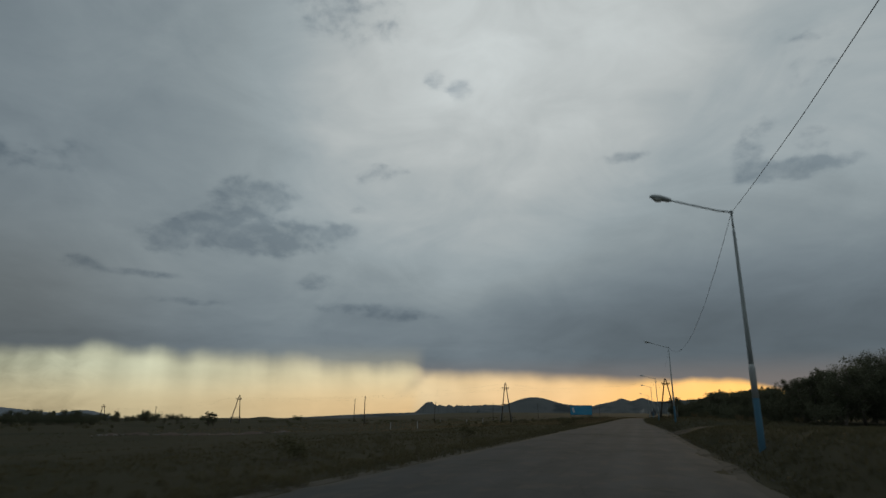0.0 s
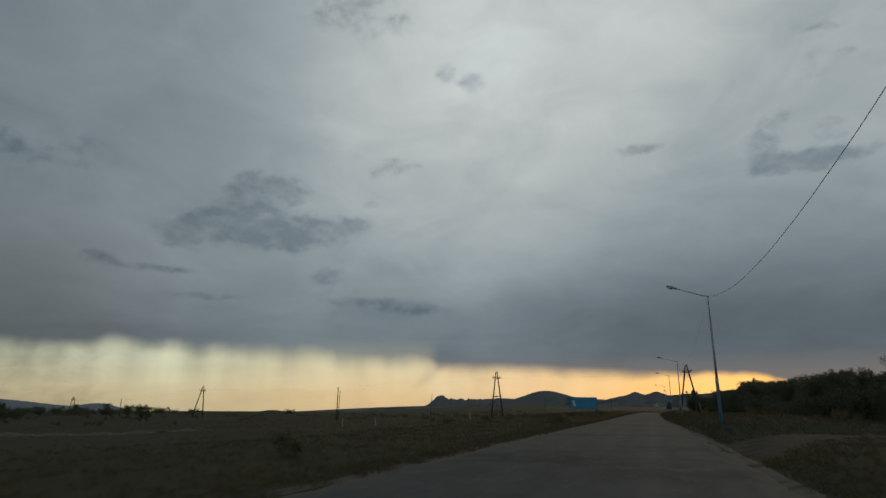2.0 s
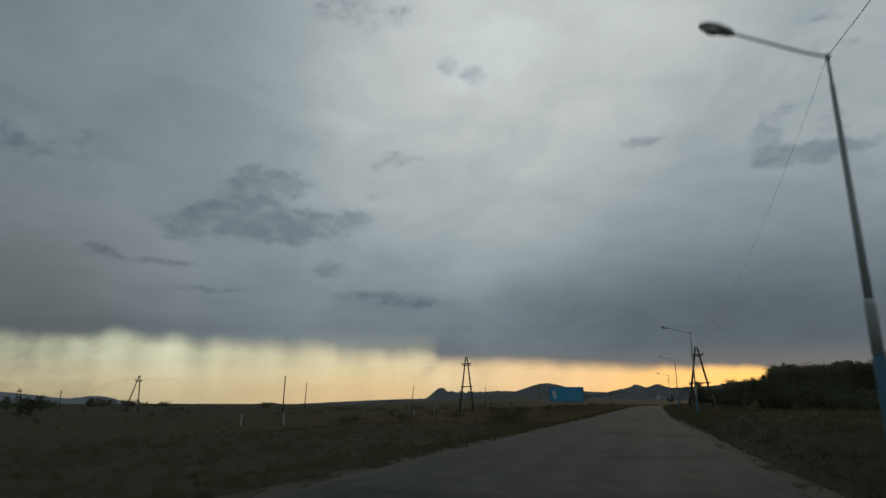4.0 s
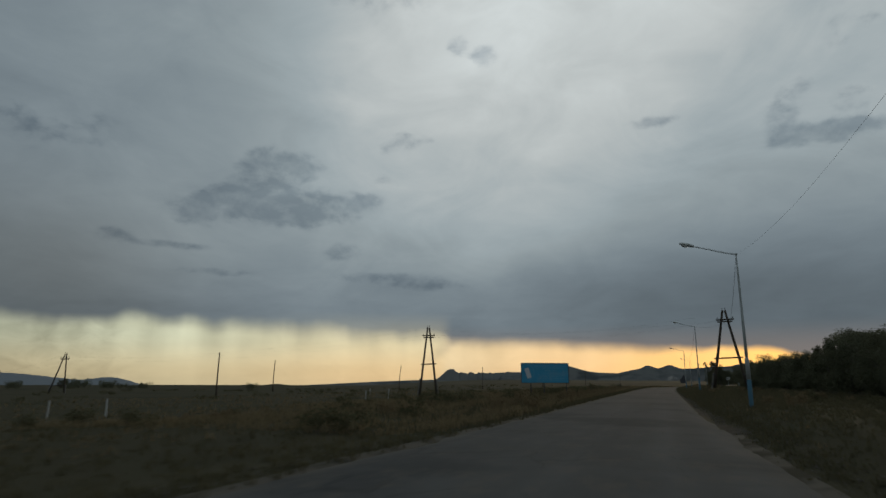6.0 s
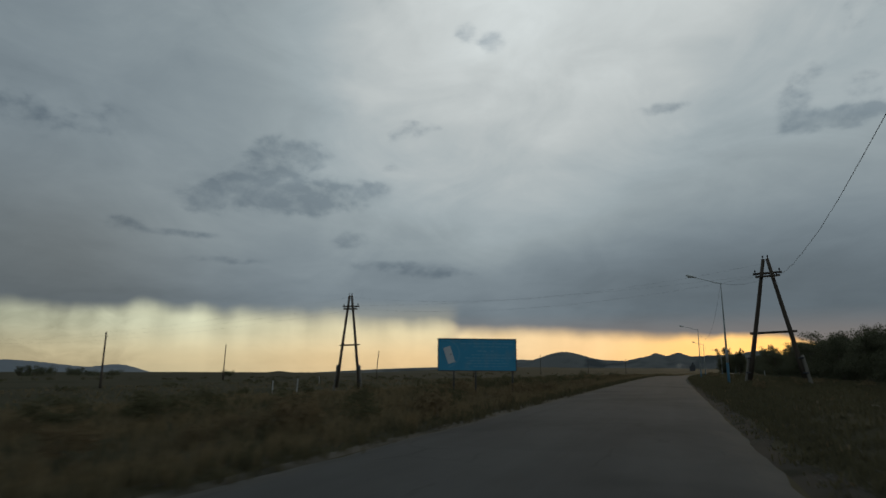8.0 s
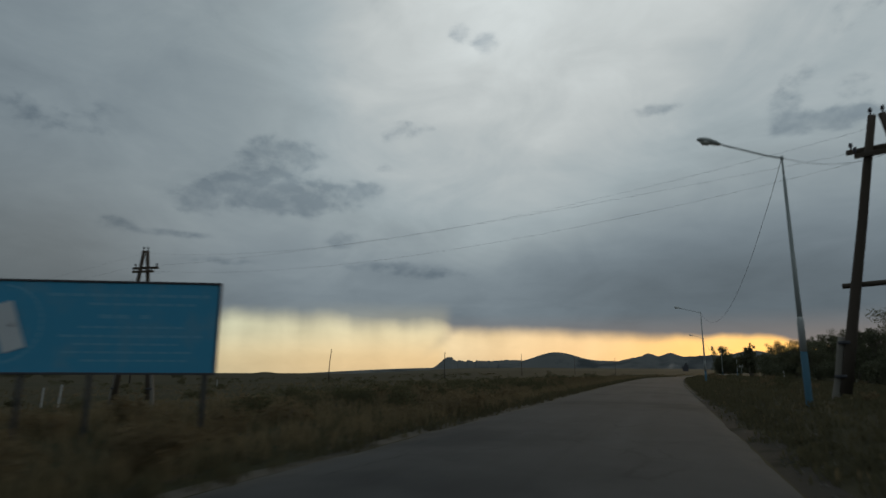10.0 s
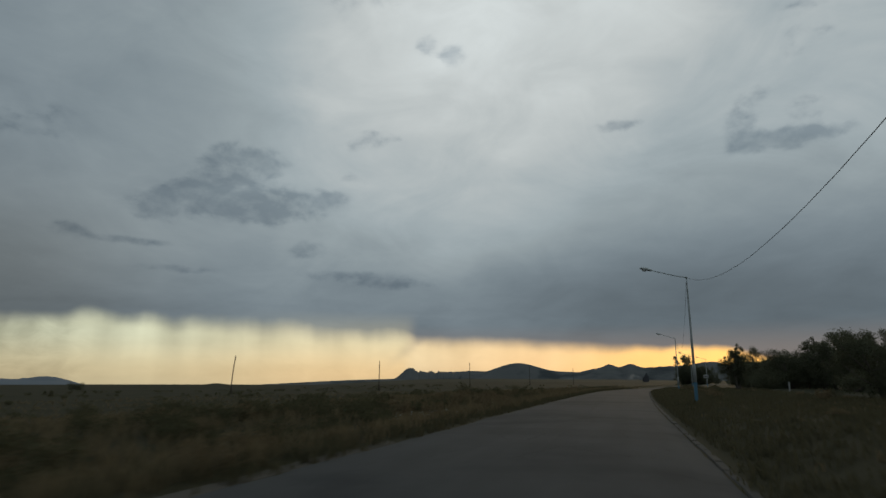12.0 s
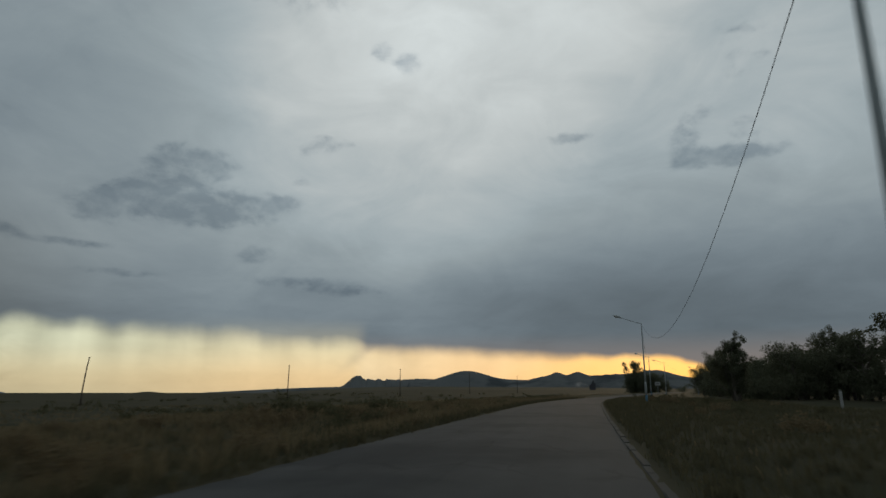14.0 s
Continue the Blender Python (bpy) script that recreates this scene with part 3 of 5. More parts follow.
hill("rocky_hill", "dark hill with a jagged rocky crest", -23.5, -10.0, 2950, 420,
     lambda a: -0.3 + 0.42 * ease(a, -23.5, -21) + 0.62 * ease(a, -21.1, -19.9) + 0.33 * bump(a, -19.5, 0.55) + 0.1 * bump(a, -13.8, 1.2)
     + 0.05 + 2.0 * crag(a, 1) * bump(a, -17.5, 3.4), M_HAZY_HILL, 1.2, 300)
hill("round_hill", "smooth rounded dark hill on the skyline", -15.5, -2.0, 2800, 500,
     lambda a: 0.55 + 1.03 * bump(a, -9.6, 2.6) + 0.22 * bump(a, -4.6, 2.5) + 0.16 * crag(a, 4), M_HAZY_HILL, 0.9, 240)
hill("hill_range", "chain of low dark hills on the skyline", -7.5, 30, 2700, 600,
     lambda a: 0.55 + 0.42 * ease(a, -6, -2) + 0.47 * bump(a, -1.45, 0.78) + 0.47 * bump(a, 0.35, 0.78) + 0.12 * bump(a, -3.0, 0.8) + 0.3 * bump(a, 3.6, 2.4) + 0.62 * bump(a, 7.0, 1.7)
     - 0.35 * ease(a, 9, 16) + 0.45 * crag(a, 7), M_HAZY_HILL, 1.0, 300)


# ---------------------------------------------------------------- street lamps and their wire
def street_lamp(m):
    """Steel post with a blue foot, a pale band, a stepped shaft and a single raking arm; its arm points along -x."""
    lamp = thing("street_lamp", m, "tall grey steel street lamp with a blue-painted foot", "street lamp", "street lamps along the road")
    top = 6.85
    bm = bmesh.new()
    tube(bm, [(0, 0, -0.4), (0, 0, 0.05), (0, 0, 1.42)], [0.088, 0.088, 0.086], 16)
    part("post_foot", bm, M_BLUE, lamp, "chipped blue paint on the post's foot")
    part("pale_band", tube(bmesh.new(), [(0, 0, 1.42), (0, 0, 2.22), (0, 0, 2.34)], [0.088, 0.085, 0.068], 16), M_PALE, lamp, "faded whitewashed band")
    part("shaft", tube(bmesh.new(), [(0, 0, 2.3), (0, 0, 4.0), (0, 0, 6.2), (0, 0, 6.36)], [0.068, 0.054, 0.040, 0.028], 16), M_STEEL, lamp)
    part("top_tube", tube(bmesh.new(), [(0, 0, 6.3), (0, 0, top)], [0.028, 0.026], 12), M_STEEL, lamp)
    part("cap", tube(bmesh.new(), [(0, 0, top - 0.06), (0, 0, top + 0.05)], [0.040, 0.036], 12), M_STEEL, lamp)
    part("arm", tube(bmesh.new(), [(0.05, 0, top - 0.01), (-0.4, 0, top + 0.06), (-1.8, 0, top + 0.42)], [0.028, 0.026, 0.022], 10), M_STEEL, lamp)
    bm = bmesh.new()
    for x, zz, w, h in ((-1.72, 0.345, 0.05, 0.035), (-1.82, 0.375, 0.10, 0.065), (-2.05, 0.435, 0.14, 0.085), (-2.25, 0.475, 0.125, 0.07), (-2.36, 0.49, 0.06, 0.03)):
        for k in range(12):
            a = 2 * math.pi * k / 12
            bm.verts.new((x, w * math.cos(a), top + zz + 0.06 + h * math.sin(a)))
    bm.verts.ensure_lookup_table()
    for j in range(4):
        for k in range(12):
            a, b = j * 12 + k, j * 12 + (k + 1) % 12
            bm.faces.new([bm.verts[i] for i in (a, a + 12, b + 12, b)]).smooth = True
    bm.faces.new([bm.verts[k] for k in range(12)])
    bm.faces.new([bm.verts[48 + k] for k in range(11, -1, -1)])
    head = part("lamp_head", bm, M_LAMP, lamp, "pale oval lamp housing")
    bm = bmesh.new()
    bmesh.ops.create_uvsphere(bm, u_segments=14, v_segments=8, radius=1.0, matrix=Matrix.Translation((-2.14, 0, top + 0.45)) @ pose(0, 0, 0, 0, 14, 0) @ Matrix.Diagonal((0.15, 0.1, 0.075, 1)))
    for f in bm.faces:
        f.smooth = True
    part("cover", bm, M_GLASS, head, "clouded lamp cover")
    return lamp


LAMPS = ((3.2, -23.5, 6.9, 0), (3.12, 18.9, 7.18, 14), (3.2, 61.8, 7.53, 22), (2.97, 104.55, 6.91, 11), (3.05, 147.25, 7.29, 20), (2.95, 190.4, 6.73, 9),
         (5.4, 233.7, 6.36, 26), (12.0, 287.0, 6.4, 20), (17.2, 308.0, 6.3, 24), (30.0, 346.0, 6.2, 30), (47.0, 382.0, 6.0, 36))
TIPS = []
first = None
for lx, ly, lz, turn in LAMPS:
    m = pose(lx, ly, lz - 6.85, 0, 0, turn)
    first = street_lamp(m) if first is None else first
    if ly > -20:
        copy_thing(first, m)
    TIPS.append(Vector((lx, ly, lz)))


def wire(a, b, sag, label, r=0.009, n=26, group="wires over the verge", wobble=0.0):
    """One hanging wire between two points."""
    a, b = Vector(a), Vector(b)
    pts = []
    for i in range(n + 1):
        u = i / n
        p = a.lerp(b, u)
        p.z -= sag * 4 * u * (1 - u)
        if wobble and 0 < i < n:
            p += Vector((random.uniform(-1, 1), random.uniform(-1, 1), random.uniform(-1, 1))) * wobble
        pts.append(p)
    ob = part("overhead_wire", tube(bmesh.new(), pts, r, 5), M_WIRE)
    tagged(ob, label, "wire", group)


# ---------------------------------------------------------------- timber line supports
def strut(name, a, b, r0, r1, mat, parent, seg=10, label=""):
    a, b = Vector(a), Vector(b)
    k = 5
    pts = [a.lerp(b, i / k) + Vector((random.uniform(-1, 1), random.uniform(-1, 1), 0)) * (0.02 if 0 < i < k else 0) for i in range(k + 1)]
    return part(name, tube(bmesh.new(), pts, [r0 + (r1 - r0) * i / k for i in range(k + 1)], seg), mat, parent, label)


def timber_frame(x, y, turn, height, spread, label, stub=2.2, bar=0.40, lean=0.0):
    """An A-shaped line support: two timber legs on concrete stubs, a tie bar, doubled crossarms and insulators."""
    z0 = land(x, y)
    f = thing("power_line_frame", pose(x, y, z0, 0, 0, turn), label, "power pole", "timber power line supports")
    s = spread / 2
    for side in (-1, 1):
        foot, head = Vector((side * s, 0, -0.3)), Vector((side * 0.13 + lean, 0, height))
        strut("leg", foot.lerp(head, 0.06), head, 0.17, 0.115, M_TIMBER, f)
        out = Vector((side * 0.24, 0.05, 0))
        strut("concrete_stub", foot + out, foot.lerp(head, stub / height) + out, 0.15, 0.13, M_CONCRETE, f, 6, "pale concrete stub tied to the leg")
        for k in (0.35, 0.8):
            c = foot.lerp(head, stub / height * k + 0.03) + out * 0.5
            part("tie", tube(bmesh.new(), [c + Vector((0, 0, -0.05)), c + Vector((0, 0, 0.05))], 0.23, 12), M_FRAME, f)
    zb = height * bar
    half = s * (1 - bar) + 0.13 * bar + 0.35
    strut("tie_bar", (-half, 0.16, zb), (half, 0.16, zb + 0.08), 0.085, 0.085, M_TIMBER, f)
    for k, (zz, w) in enumerate(((height * 0.885, 0.95), (height * 0.855, 0.8))):
        bm = bmesh.new()
        block(bm, (lean * zz / height + 0.08 * k, 0.18 - 0.36 * k, zz), (w * 2, 0.13, 0.15), bevel=0.015)
        arm = part("crossarm", bm, M_TIMBER, f)
        for q in (-0.85, 0.85):
            qx = q * w + lean * zz / height
            ins = tube(bmesh.new(), [(qx, 0.18 - 0.36 * k, zz + 0.07), (qx, 0.18 - 0.36 * k, zz + 0.14), (qx, 0.18 - 0.36 * k, zz + 0.18), (qx, 0.18 - 0.36 * k, zz + 0.30)], [0.02, 0.02, 0.06, 0.045], 8)
            part("insulator", ins, M_FRAME, arm, "small dark insulator")
    for q in (-0.16, 0.16):
        part("top_insulator", tube(bmesh.new(), [(q + lean, 0, height - 0.1), (q + lean, 0, height + 0.1), (q + lean, 0, height + 0.14), (q + lean, 0, height + 0.26)], [0.02, 0.02, 0.06, 0.04], 8), M_FRAME, f)
    return f


timber_frame(6.35, 150.1, -20, 8.9, 3.7, "A-shaped timber power line support on concrete stubs beside the road")
timber_frame(-33.0, 159.15, 8, 10.15, 2.7, "A-shaped timber power line support standing in the open steppe", stub=2.9, bar=0.47)
timber_frame(-126.0, 173.4, 48, 8.75, 3.0, "leaning A-shaped timber support far out in the steppe", lean=0.9, bar=0.2)
timber_frame(-232.0, 222.1, 45, 7.35, 3.0, "small distant A-shaped timber support", stub=1.6)

SPANS = (((6.35, 150.5), (9.05, 8.17, 8.45), 0), ((-33.0, 159.15), (9.0, 8.0, 7.8), 1.4), ((-126.0, 173.4), (6.4, 6.4, 5.7), 1.55), ((-232.0, 222.1), (3.6, 3.6, 3.2), 1.55))
for (a, za, _), (b, zb, sag) in zip(SPANS, SPANS[1:]):
    for k, (ox, oy) in enumerate(((-0.16, 0.1), (-0.5, -0.4), (0.75, 1.0))):
        slack = (1.4, 0.56, 1.3)[k] if a[0] > 0 else sag
        wire((a[0] + ox, a[1] + oy, za[k]), (b[0] + ox * 0.5, b[1] + oy * 0.6, zb[k]), slack, "thin wire strung between timber supports", 0.0032, group="power line wires")
SAGS = (1.25, 1.8, 1.6, 0, 2.45, 2.7, 2.0, 0.6, 1.2, 1.2)
for i in range(len(TIPS) - 1):
    a, b = TIPS[i], TIPS[i + 1]
    if i == 3:
        mid_top = (6.3, 149.8, 7.9)
        wire(a, mid_top, 1.45, "slack twisted cable hung from a street lamp", 0.008, wobble=0.012)
        wire(mid_top, b, 0.25, "short slack cable to a street lamp", 0.006)
    else:
        wire(a, b, SAGS[i], "slack thin cable between street lamps", 0.0025 if i == 2 else 0.007, wobble=0.006)


def lone_pole(x, y, ztop, lean=0.0):
    z0 = land(x, y)
    h = ztop - z0
    p = thing("wooden_pole", pose(x, y, z0), "bare weathered wooden pole in the steppe", "pole", "bare poles across the plain")
    pts = [(lean * u * u, 0.02 * math.sin(5 * u), -0.3 + (h + 0.3) * u) for u in (0, 0.2, 0.4, 0.6, 0.8, 1.0)]
    part("shaft", tube(bmesh.new(), pts, [0.15, 0.14, 0.13, 0.12, 0.11, 0.09], 9), M_TIMBER, p)
    part("stub", tube(bmesh.new(), [(0.2, 0, -0.3), (0.2, 0, 1.8)], 0.12, 6), M_TIMBER, p)
    for s in (0.45, 0.8):
        bm = tube(bmesh.new(), [(lean, 0, h - s), (lean + 0.22 * (1 if s > 0.6 else -1), 0, h - s + 0.05), (lean + 0.22 * (1 if s > 0.6 else -1), 0, h - s + 0.22)], [0.018, 0.018, 0.035], 6)
        part("hook", bm, M_FRAME, p)


for px, py, pz, pl in ((-179.8, 197.1, 3.9, 0.0), (-76.2, 165.4, 6.3, 0.12), (-111.1, 231.2, 7.3, 0.3), (-95.6, 289.0, 7.35, 0.75), (-79.0, 345.0, 7.85, 0.1),
                       (-62.1, 400.7, 8.4, 0.0), (-48.0, 470.0, 8.8, 0.0), (-31.0, 530.0, 8.8, 0.1)):
    lone_pole(px, py, pz, pl)


# ---------------------------------------------------------------- the billboard
def billboard():
    a, b = Vector((-14.2, 137.36, 0)), Vector((-9.79, 139.64, 0))
    mid_, turn = (a + b) / 2, math.degrees(math.atan2(b.y - a.y, b.x - a.x))
    z0 = land(mid_.x, mid_.y)
    w, lo, hi = (b - a).length, 1.26 - z0, 3.2 - z0
    board = thing("billboard", pose(mid_.x, mid_.y, z0, 0, 0, turn), "old blue billboard with faded illegible print and a loose pale sheet", "billboard")
    mz, h = (lo + hi) / 2, hi - lo
    panels = 2
    for i in range(panels):
        bm = bmesh.new()
        block(bm, (-w / 2 + (i + 0.5) * w / panels, 0, mz), (w / panels, 0.025, h))
        part("panel", bm, M_BOARD, board)
    for c, s in (((0, 0.0, hi + 0.025), (w + 0.1, 0.07, 0.05)), ((0, 0.0, lo - 0.025), (w + 0.1, 0.07, 0.05)), ((-w / 2 - 0.025, 0, mz), (0.05, 0.07, h)), ((w / 2 + 0.025, 0, mz), (0.05, 0.07, h))):
        part("frame_bar", block(bmesh.new(), c, s, bevel=0.006), M_FRAME, board)
    for x in (-w * 0.30, -w * 0.02, w * 0.46):
        part("leg", tube(bmesh.new(), [(x, 0.09, -0.4), (x, 0.09, hi - 0.15)], 0.05, 10), M_FRAME, board)
    for zz in (lo + 0.3, hi - 0.3):
        part("rail", block(bmesh.new(), (0, 0.05, zz), (w, 0.04, 0.06), bevel=0.005), M_FRAME, board)
    # print too faded to read
    rows = ((0.86, -0.22, 0.46, 0.07), (0.76, -0.05, 0.40, 0.06), (0.62, 0.0, 0.12, 0.09), (0.62, 0.17, 0.24, 0.09), (0.50, -0.08, 0.36, 0.055), (0.40, -0.16, 0.44, 0.06),
            (0.31, -0.10, 0.34, 0.05), (0.22, -0.14, 0.40, 0.05), (0.13, -0.06, 0.38, 0.05))
    for v, u0, u1, t in rows:
        u = u0
        while u < u1 - 0.02:
            n = min(random.uniform(0.03, 0.09), u1 - u)
            part("print_bar", block(bmesh.new(), ((u + n / 2) * w, -0.0145, lo + v * h), (n * w, 0.003, t * h * 0.5)), M_BARS, board)
            u += n + 0.012
    # a printed ring round the loose sheet
    bm = bmesh.new()
    for k in range(17):
        t0, t1 = radians(-80 + k * 10), radians(-72 + k * 10)
        vs = [bm.verts.new((-w * 0.40 + r * math.cos(t), -0.0145, mz + 0.05 + r * math.sin(t))) for t, r in ((t0, 0.80), (t1, 0.80), (t1, 0.86), (t0, 0.86))]
        bm.faces.new(vs)
    part("print_ring", bm, M_BARS, board)
    sheet = bmesh.new()
    block(sheet, (-w * 0.365, -0.06, mz - 0.02), (0.46, 0.012, 1.05), Euler((radians(4), radians(-19), 0)).to_matrix(), bevel=0.003)
    sh = part("loose_sheet", sheet, M_SHEET, board, "pale tilted sheet hanging on the board")
    part("sheet_mark", tube(bmesh.new(), [(-w * 0.36, -0.075, mz + 0.02), (-w * 0.36 + 0.08, -0.077, mz - 0.02), (-w * 0.36 + 0.1, -0.077, mz + 0.08)], 0.012, 6), M_FRAME, sh)


billboard()


# ---------------------------------------------------------------- marker posts, sign, ruin
def marker_post(x, y, h=1.5, lean=3.0, w=0.13):
    z0 = land(x, y)
    p = thing("marker_post", pose(x, y, z0, 0, lean, random.uniform(0, 90)), "whitewashed concrete marker post in the grass", "post", "whitewashed posts in the steppe")
    part("post_body", block(bmesh.new(), (0, 0, h / 2 - 0.15), (w, w, h + 0.3), bevel=0.02), M_WHITE, p)
    part("dark_top", block(bmesh.new(), (0, 0, h + 0.02), (w * 0.96, w * 0.96, 0.06), bevel=0.01), M_CONCRETE, p)


for mx, my, mh, ml in ((-45.2, 110.1, 1.4, 2), (-40.0, 110.8, 1.36, -2), (-44.4, 161.7, 1.5, 1), (-39.3, 159.1, 1.5, 3), (-66.0, 206.0, 1.4, 0), (14.5, 222.5, 1.0, -8)):
    marker_post(mx, my, mh, ml)


def road_sign(x, y):
    z0 = land(x, y)
    s = thing("road_sign", pose(x, y, z0), "small white square road sign on a thin post", "road sign")
    part("post", tube(bmesh.new(), [(0, 0, -0.3), (0, 0, 3.7)], 0.06, 10), M_STEEL, s)
    part("plate", block(bmesh.new(), (0, -0.08, 3.0), (1.75, 0.05, 1.2), bevel=0.01), M_WHITE, s, "blank white plate")
    part("print_bar", block(bmesh.new(), (0, -0.11, 3.0), (1.1, 0.008, 0.28), bevel=0.002), M_FRAME, s)


road_sign(28.8, 410.5)


def ruin(x, y):
    """The broken gable of a burnt-out hut, far off beside the road."""
    z0 = land(x, y) + 1.8
    r = thing("ruined_hut", pose(x, y, z0, 0, 0, 10) @ Matrix.Diagonal((0.75, 0.75, 0.8, 1)), "dark ruined hut with a broken gable in the fields", "ruin")
    def slab(name, outline, y0, t, mat):
        bm = bmesh.new()
        front = [bm.verts.new((u, y0, v)) for u, v in outline]
        back = [bm.verts.new((u, y0 + t, v)) for u, v in outline]
        bm.faces.new(front)
        bm.faces.new(back[::-1])
        n = len(outline)
        for k in range(n):
            bm.faces.new((front[(k + 1) % n], front[k], back[k], back[(k + 1) % n]))
        part(name, bm, mat, r)
    slab("gable", ((-2.5, -3.5), (3.4, -3.5), (3.4, 5.0), (2.2, 4.4), (1.6, 7.2), (0.9, 7.6), (-0.6, 5.2), (-1.8, 2.2)), 0, 0.5, M_FRAME)
    slab("back_wall", ((-2.2, -3.5), (3.2, -3.5), (3.2, 3.6), (1.0, 3.0), (-2.2, 3.2)), 5.0, 0.4, M_FRAME)


ruin(15.0, 700.0)


def smoke_plume(x, y):
    """Thin pale smoke drifting off in overlapping puffs."""
    m = bpy.data.materials.new("thin_smoke")
    m.use_nodes = True
    t = m.node_tree
    clear_, dull, blend = t.nodes.new("ShaderNodeBsdfTransparent"), t.nodes.new("ShaderNodeBsdfTranslucent"), t.nodes.new("ShaderNodeMixShader")
    dull.inputs[0].default_value = (0.72, 0.77, 0.82, 1)
    tc = t.nodes.new("ShaderNodeTexCoord").outputs["Object"]
    t.links.new(mn("MULTIPLY", smooth(noise_at(tc, 0.35, 4.0, 0.6, tree=t), 0.30, 0.70, tree=t), 0.07, tree=t), blend.inputs[0])
    t.links.new(clear_.outputs[0], blend.inputs[1])
    t.links.new(dull.outputs[0], blend.inputs[2])
    t.links.new(blend.outputs[0], t.nodes["Material Output"].inputs[0])
    r = np.random.default_rng(5)
    bm = bmesh.new()
    for k in range(9):
        c = Vector((-1.2 * k + r.normal() * 0.6, r.normal() * 1.2, 0.9 + 3.6 * math.sin(0.32 * k) + r.normal() * 0.4))
        size = 1.0 + 0.17 * k
        for v in bmesh.ops.create_icosphere(bm, subdivisions=3, radius=1.0)["verts"]:
            n = 0.75 + 0.5 * noise.noise(v.co * 1.4 + Vector((k * 3.1, 0, 0)))
            v.co = Vector((v.co.x * 1.3, v.co.y, v.co.z * 0.85)) * size * n + c
    for f in bm.faces:
        f.smooth = True
    ob = part("smoke_plume", bm, m)
    ob.matrix_basis = pose(x, y, land(x, y) + 1.2)
    tagged(ob, "thin pale smoke drifting beside the ruined hut", "smoke", kind="stuff")


smoke_plume(11.5, 700.0)


def rubble(x, y, s, seed):
    """A weathered stone half sunk in the grass."""
    r = np.random.default_rng(seed)
    bm = bmesh.new()
    bmesh.ops.create_icosphere(bm, subdivisions=2, radius=1.0)
    for v in bm.verts:
        v.co *= 0.8 + 0.35 * noise.noise(v.co * 1.3 + Vector((seed, 0, 0)))
        v.co = Vector((v.co.x * s, v.co.y * s * 0.7, v.co.z * s * 0.5))
    ob = part("stone", bm, M_CONCRETE)
    ob.matrix_basis = pose(x, y, land(x, y) + s * 0.18, 0, 0, r.random() * 360)
    tagged(ob, "pale weathered stone half sunk in the grass", "stone", "scattered pale stones")


def wall_line(u):
    """The line along which a wall once stood."""
    return -65.0 + 11.5 * u, 62.0 + 26.5 * u


def earth_bank():
    """The low washed-out foot of a vanished wall."""
    verts, n, m = [], 70, 6
    for i in range(n + 1):
        u = i / n
        x, y = wall_line(u)
        hh = 0.42 * ease(u, 0, 0.05) * ease(1 - u, 0, 0.05) * (0.75 + 0.6 * noise.noise(Vector((u * 14, 0, 6))))
        for j in range(m + 1):
            v = j / m * 2 - 1
            px_, py_ = x - 0.9 * v, y + 0.42 * v
            verts.append((px_, py_, land(px_, py_) - 0.05 + hh * (1 - v * v) + 0.06 * noise.noise(Vector((px_ * 2, py_ * 2, 1)))))
    w = m + 1
    ob = new("earth_bank", mesh_of("earth_bank", verts, [(i * w + j, i * w + j + 1, (i + 1) * w + j + 1, (i + 1) * w + j) for i in range(n) for j in range(m)], M_EARTH, True))
    tagged(ob, "low reddish earth bank of a vanished wall", "earth bank", kind="structure")


earth_bank()
for k in range(60):
    u = random.random()
    rubble(wall_line(u)[0] + random.uniform(-0.8, 0.8), wall_line(u)[1] + random.uniform(-0.8, 0.8), random.uniform(0.10, 0.34), 200 + k)
for k in range(26):
    u = k / 25
    rubble(wall_line(u)[0] + random.uniform(-1, 1), wall_line(u)[1] + random.uniform(-1.5, 1.5), random.uniform(0.12, 0.4), k)
for k, (x, y, q) in enumerate(((4.6, 196.5, 0.07), (6.0, 205.0, 0.08), (8.5, 201.0, 0.07), (3.9, 118.0, 0.12), (4.8, 122.0, 0.15), (-9.5, 128.0, 0.14), (5.2, 160.0, 0.12), (10.0, 212.0, 0.18), (2.3, 192.3, 0.09), (3.0, 196.4, 0.06), (-7.9, 113.5, 0.07), (-7.6, 113.1, 0.06), (-7.2, 112.2, 0.08), (-8.2, 113.9, 0.06))):
    rubble(x, y, q, 60 + k)


# ---------------------------------------------------------------- side track and kerb
def side_track():
    """Beaten earth turning off the road through the right-hand verge."""
    verts, n, m = [], 60, 8
    for i in range(n + 1):
        u = i / n
        x = 1.2 + 62 * u
        c = 48.5 + 5.0 * u + 2.0 * math.sin(u * 5)
        h = 1.25 + 3.4 * (1 - ease(u, 0.0, 0.09)) + 0.3 * noise.noise(Vector((u * 30, 0, 2)))
        for j in range(m + 1):
            v = j / m * 2 - 1
            y = c + v * h
            verts.append((x, y, land(x, y) + 0.035 * (1 - v ** 4) - 0.02))
    w = m + 1
    faces = [(i * w + j, (i + 1) * w + j, (i + 1) * w + j + 1, i * w + j + 1) for i in range(n) for j in range(m)]
    ob = new("dirt_track", mesh_of("dirt_track", verts, faces, M_GRAVEL, True))
    tagged(ob, "pale beaten-earth track turning off the road", "track", kind="structure")


side_track()


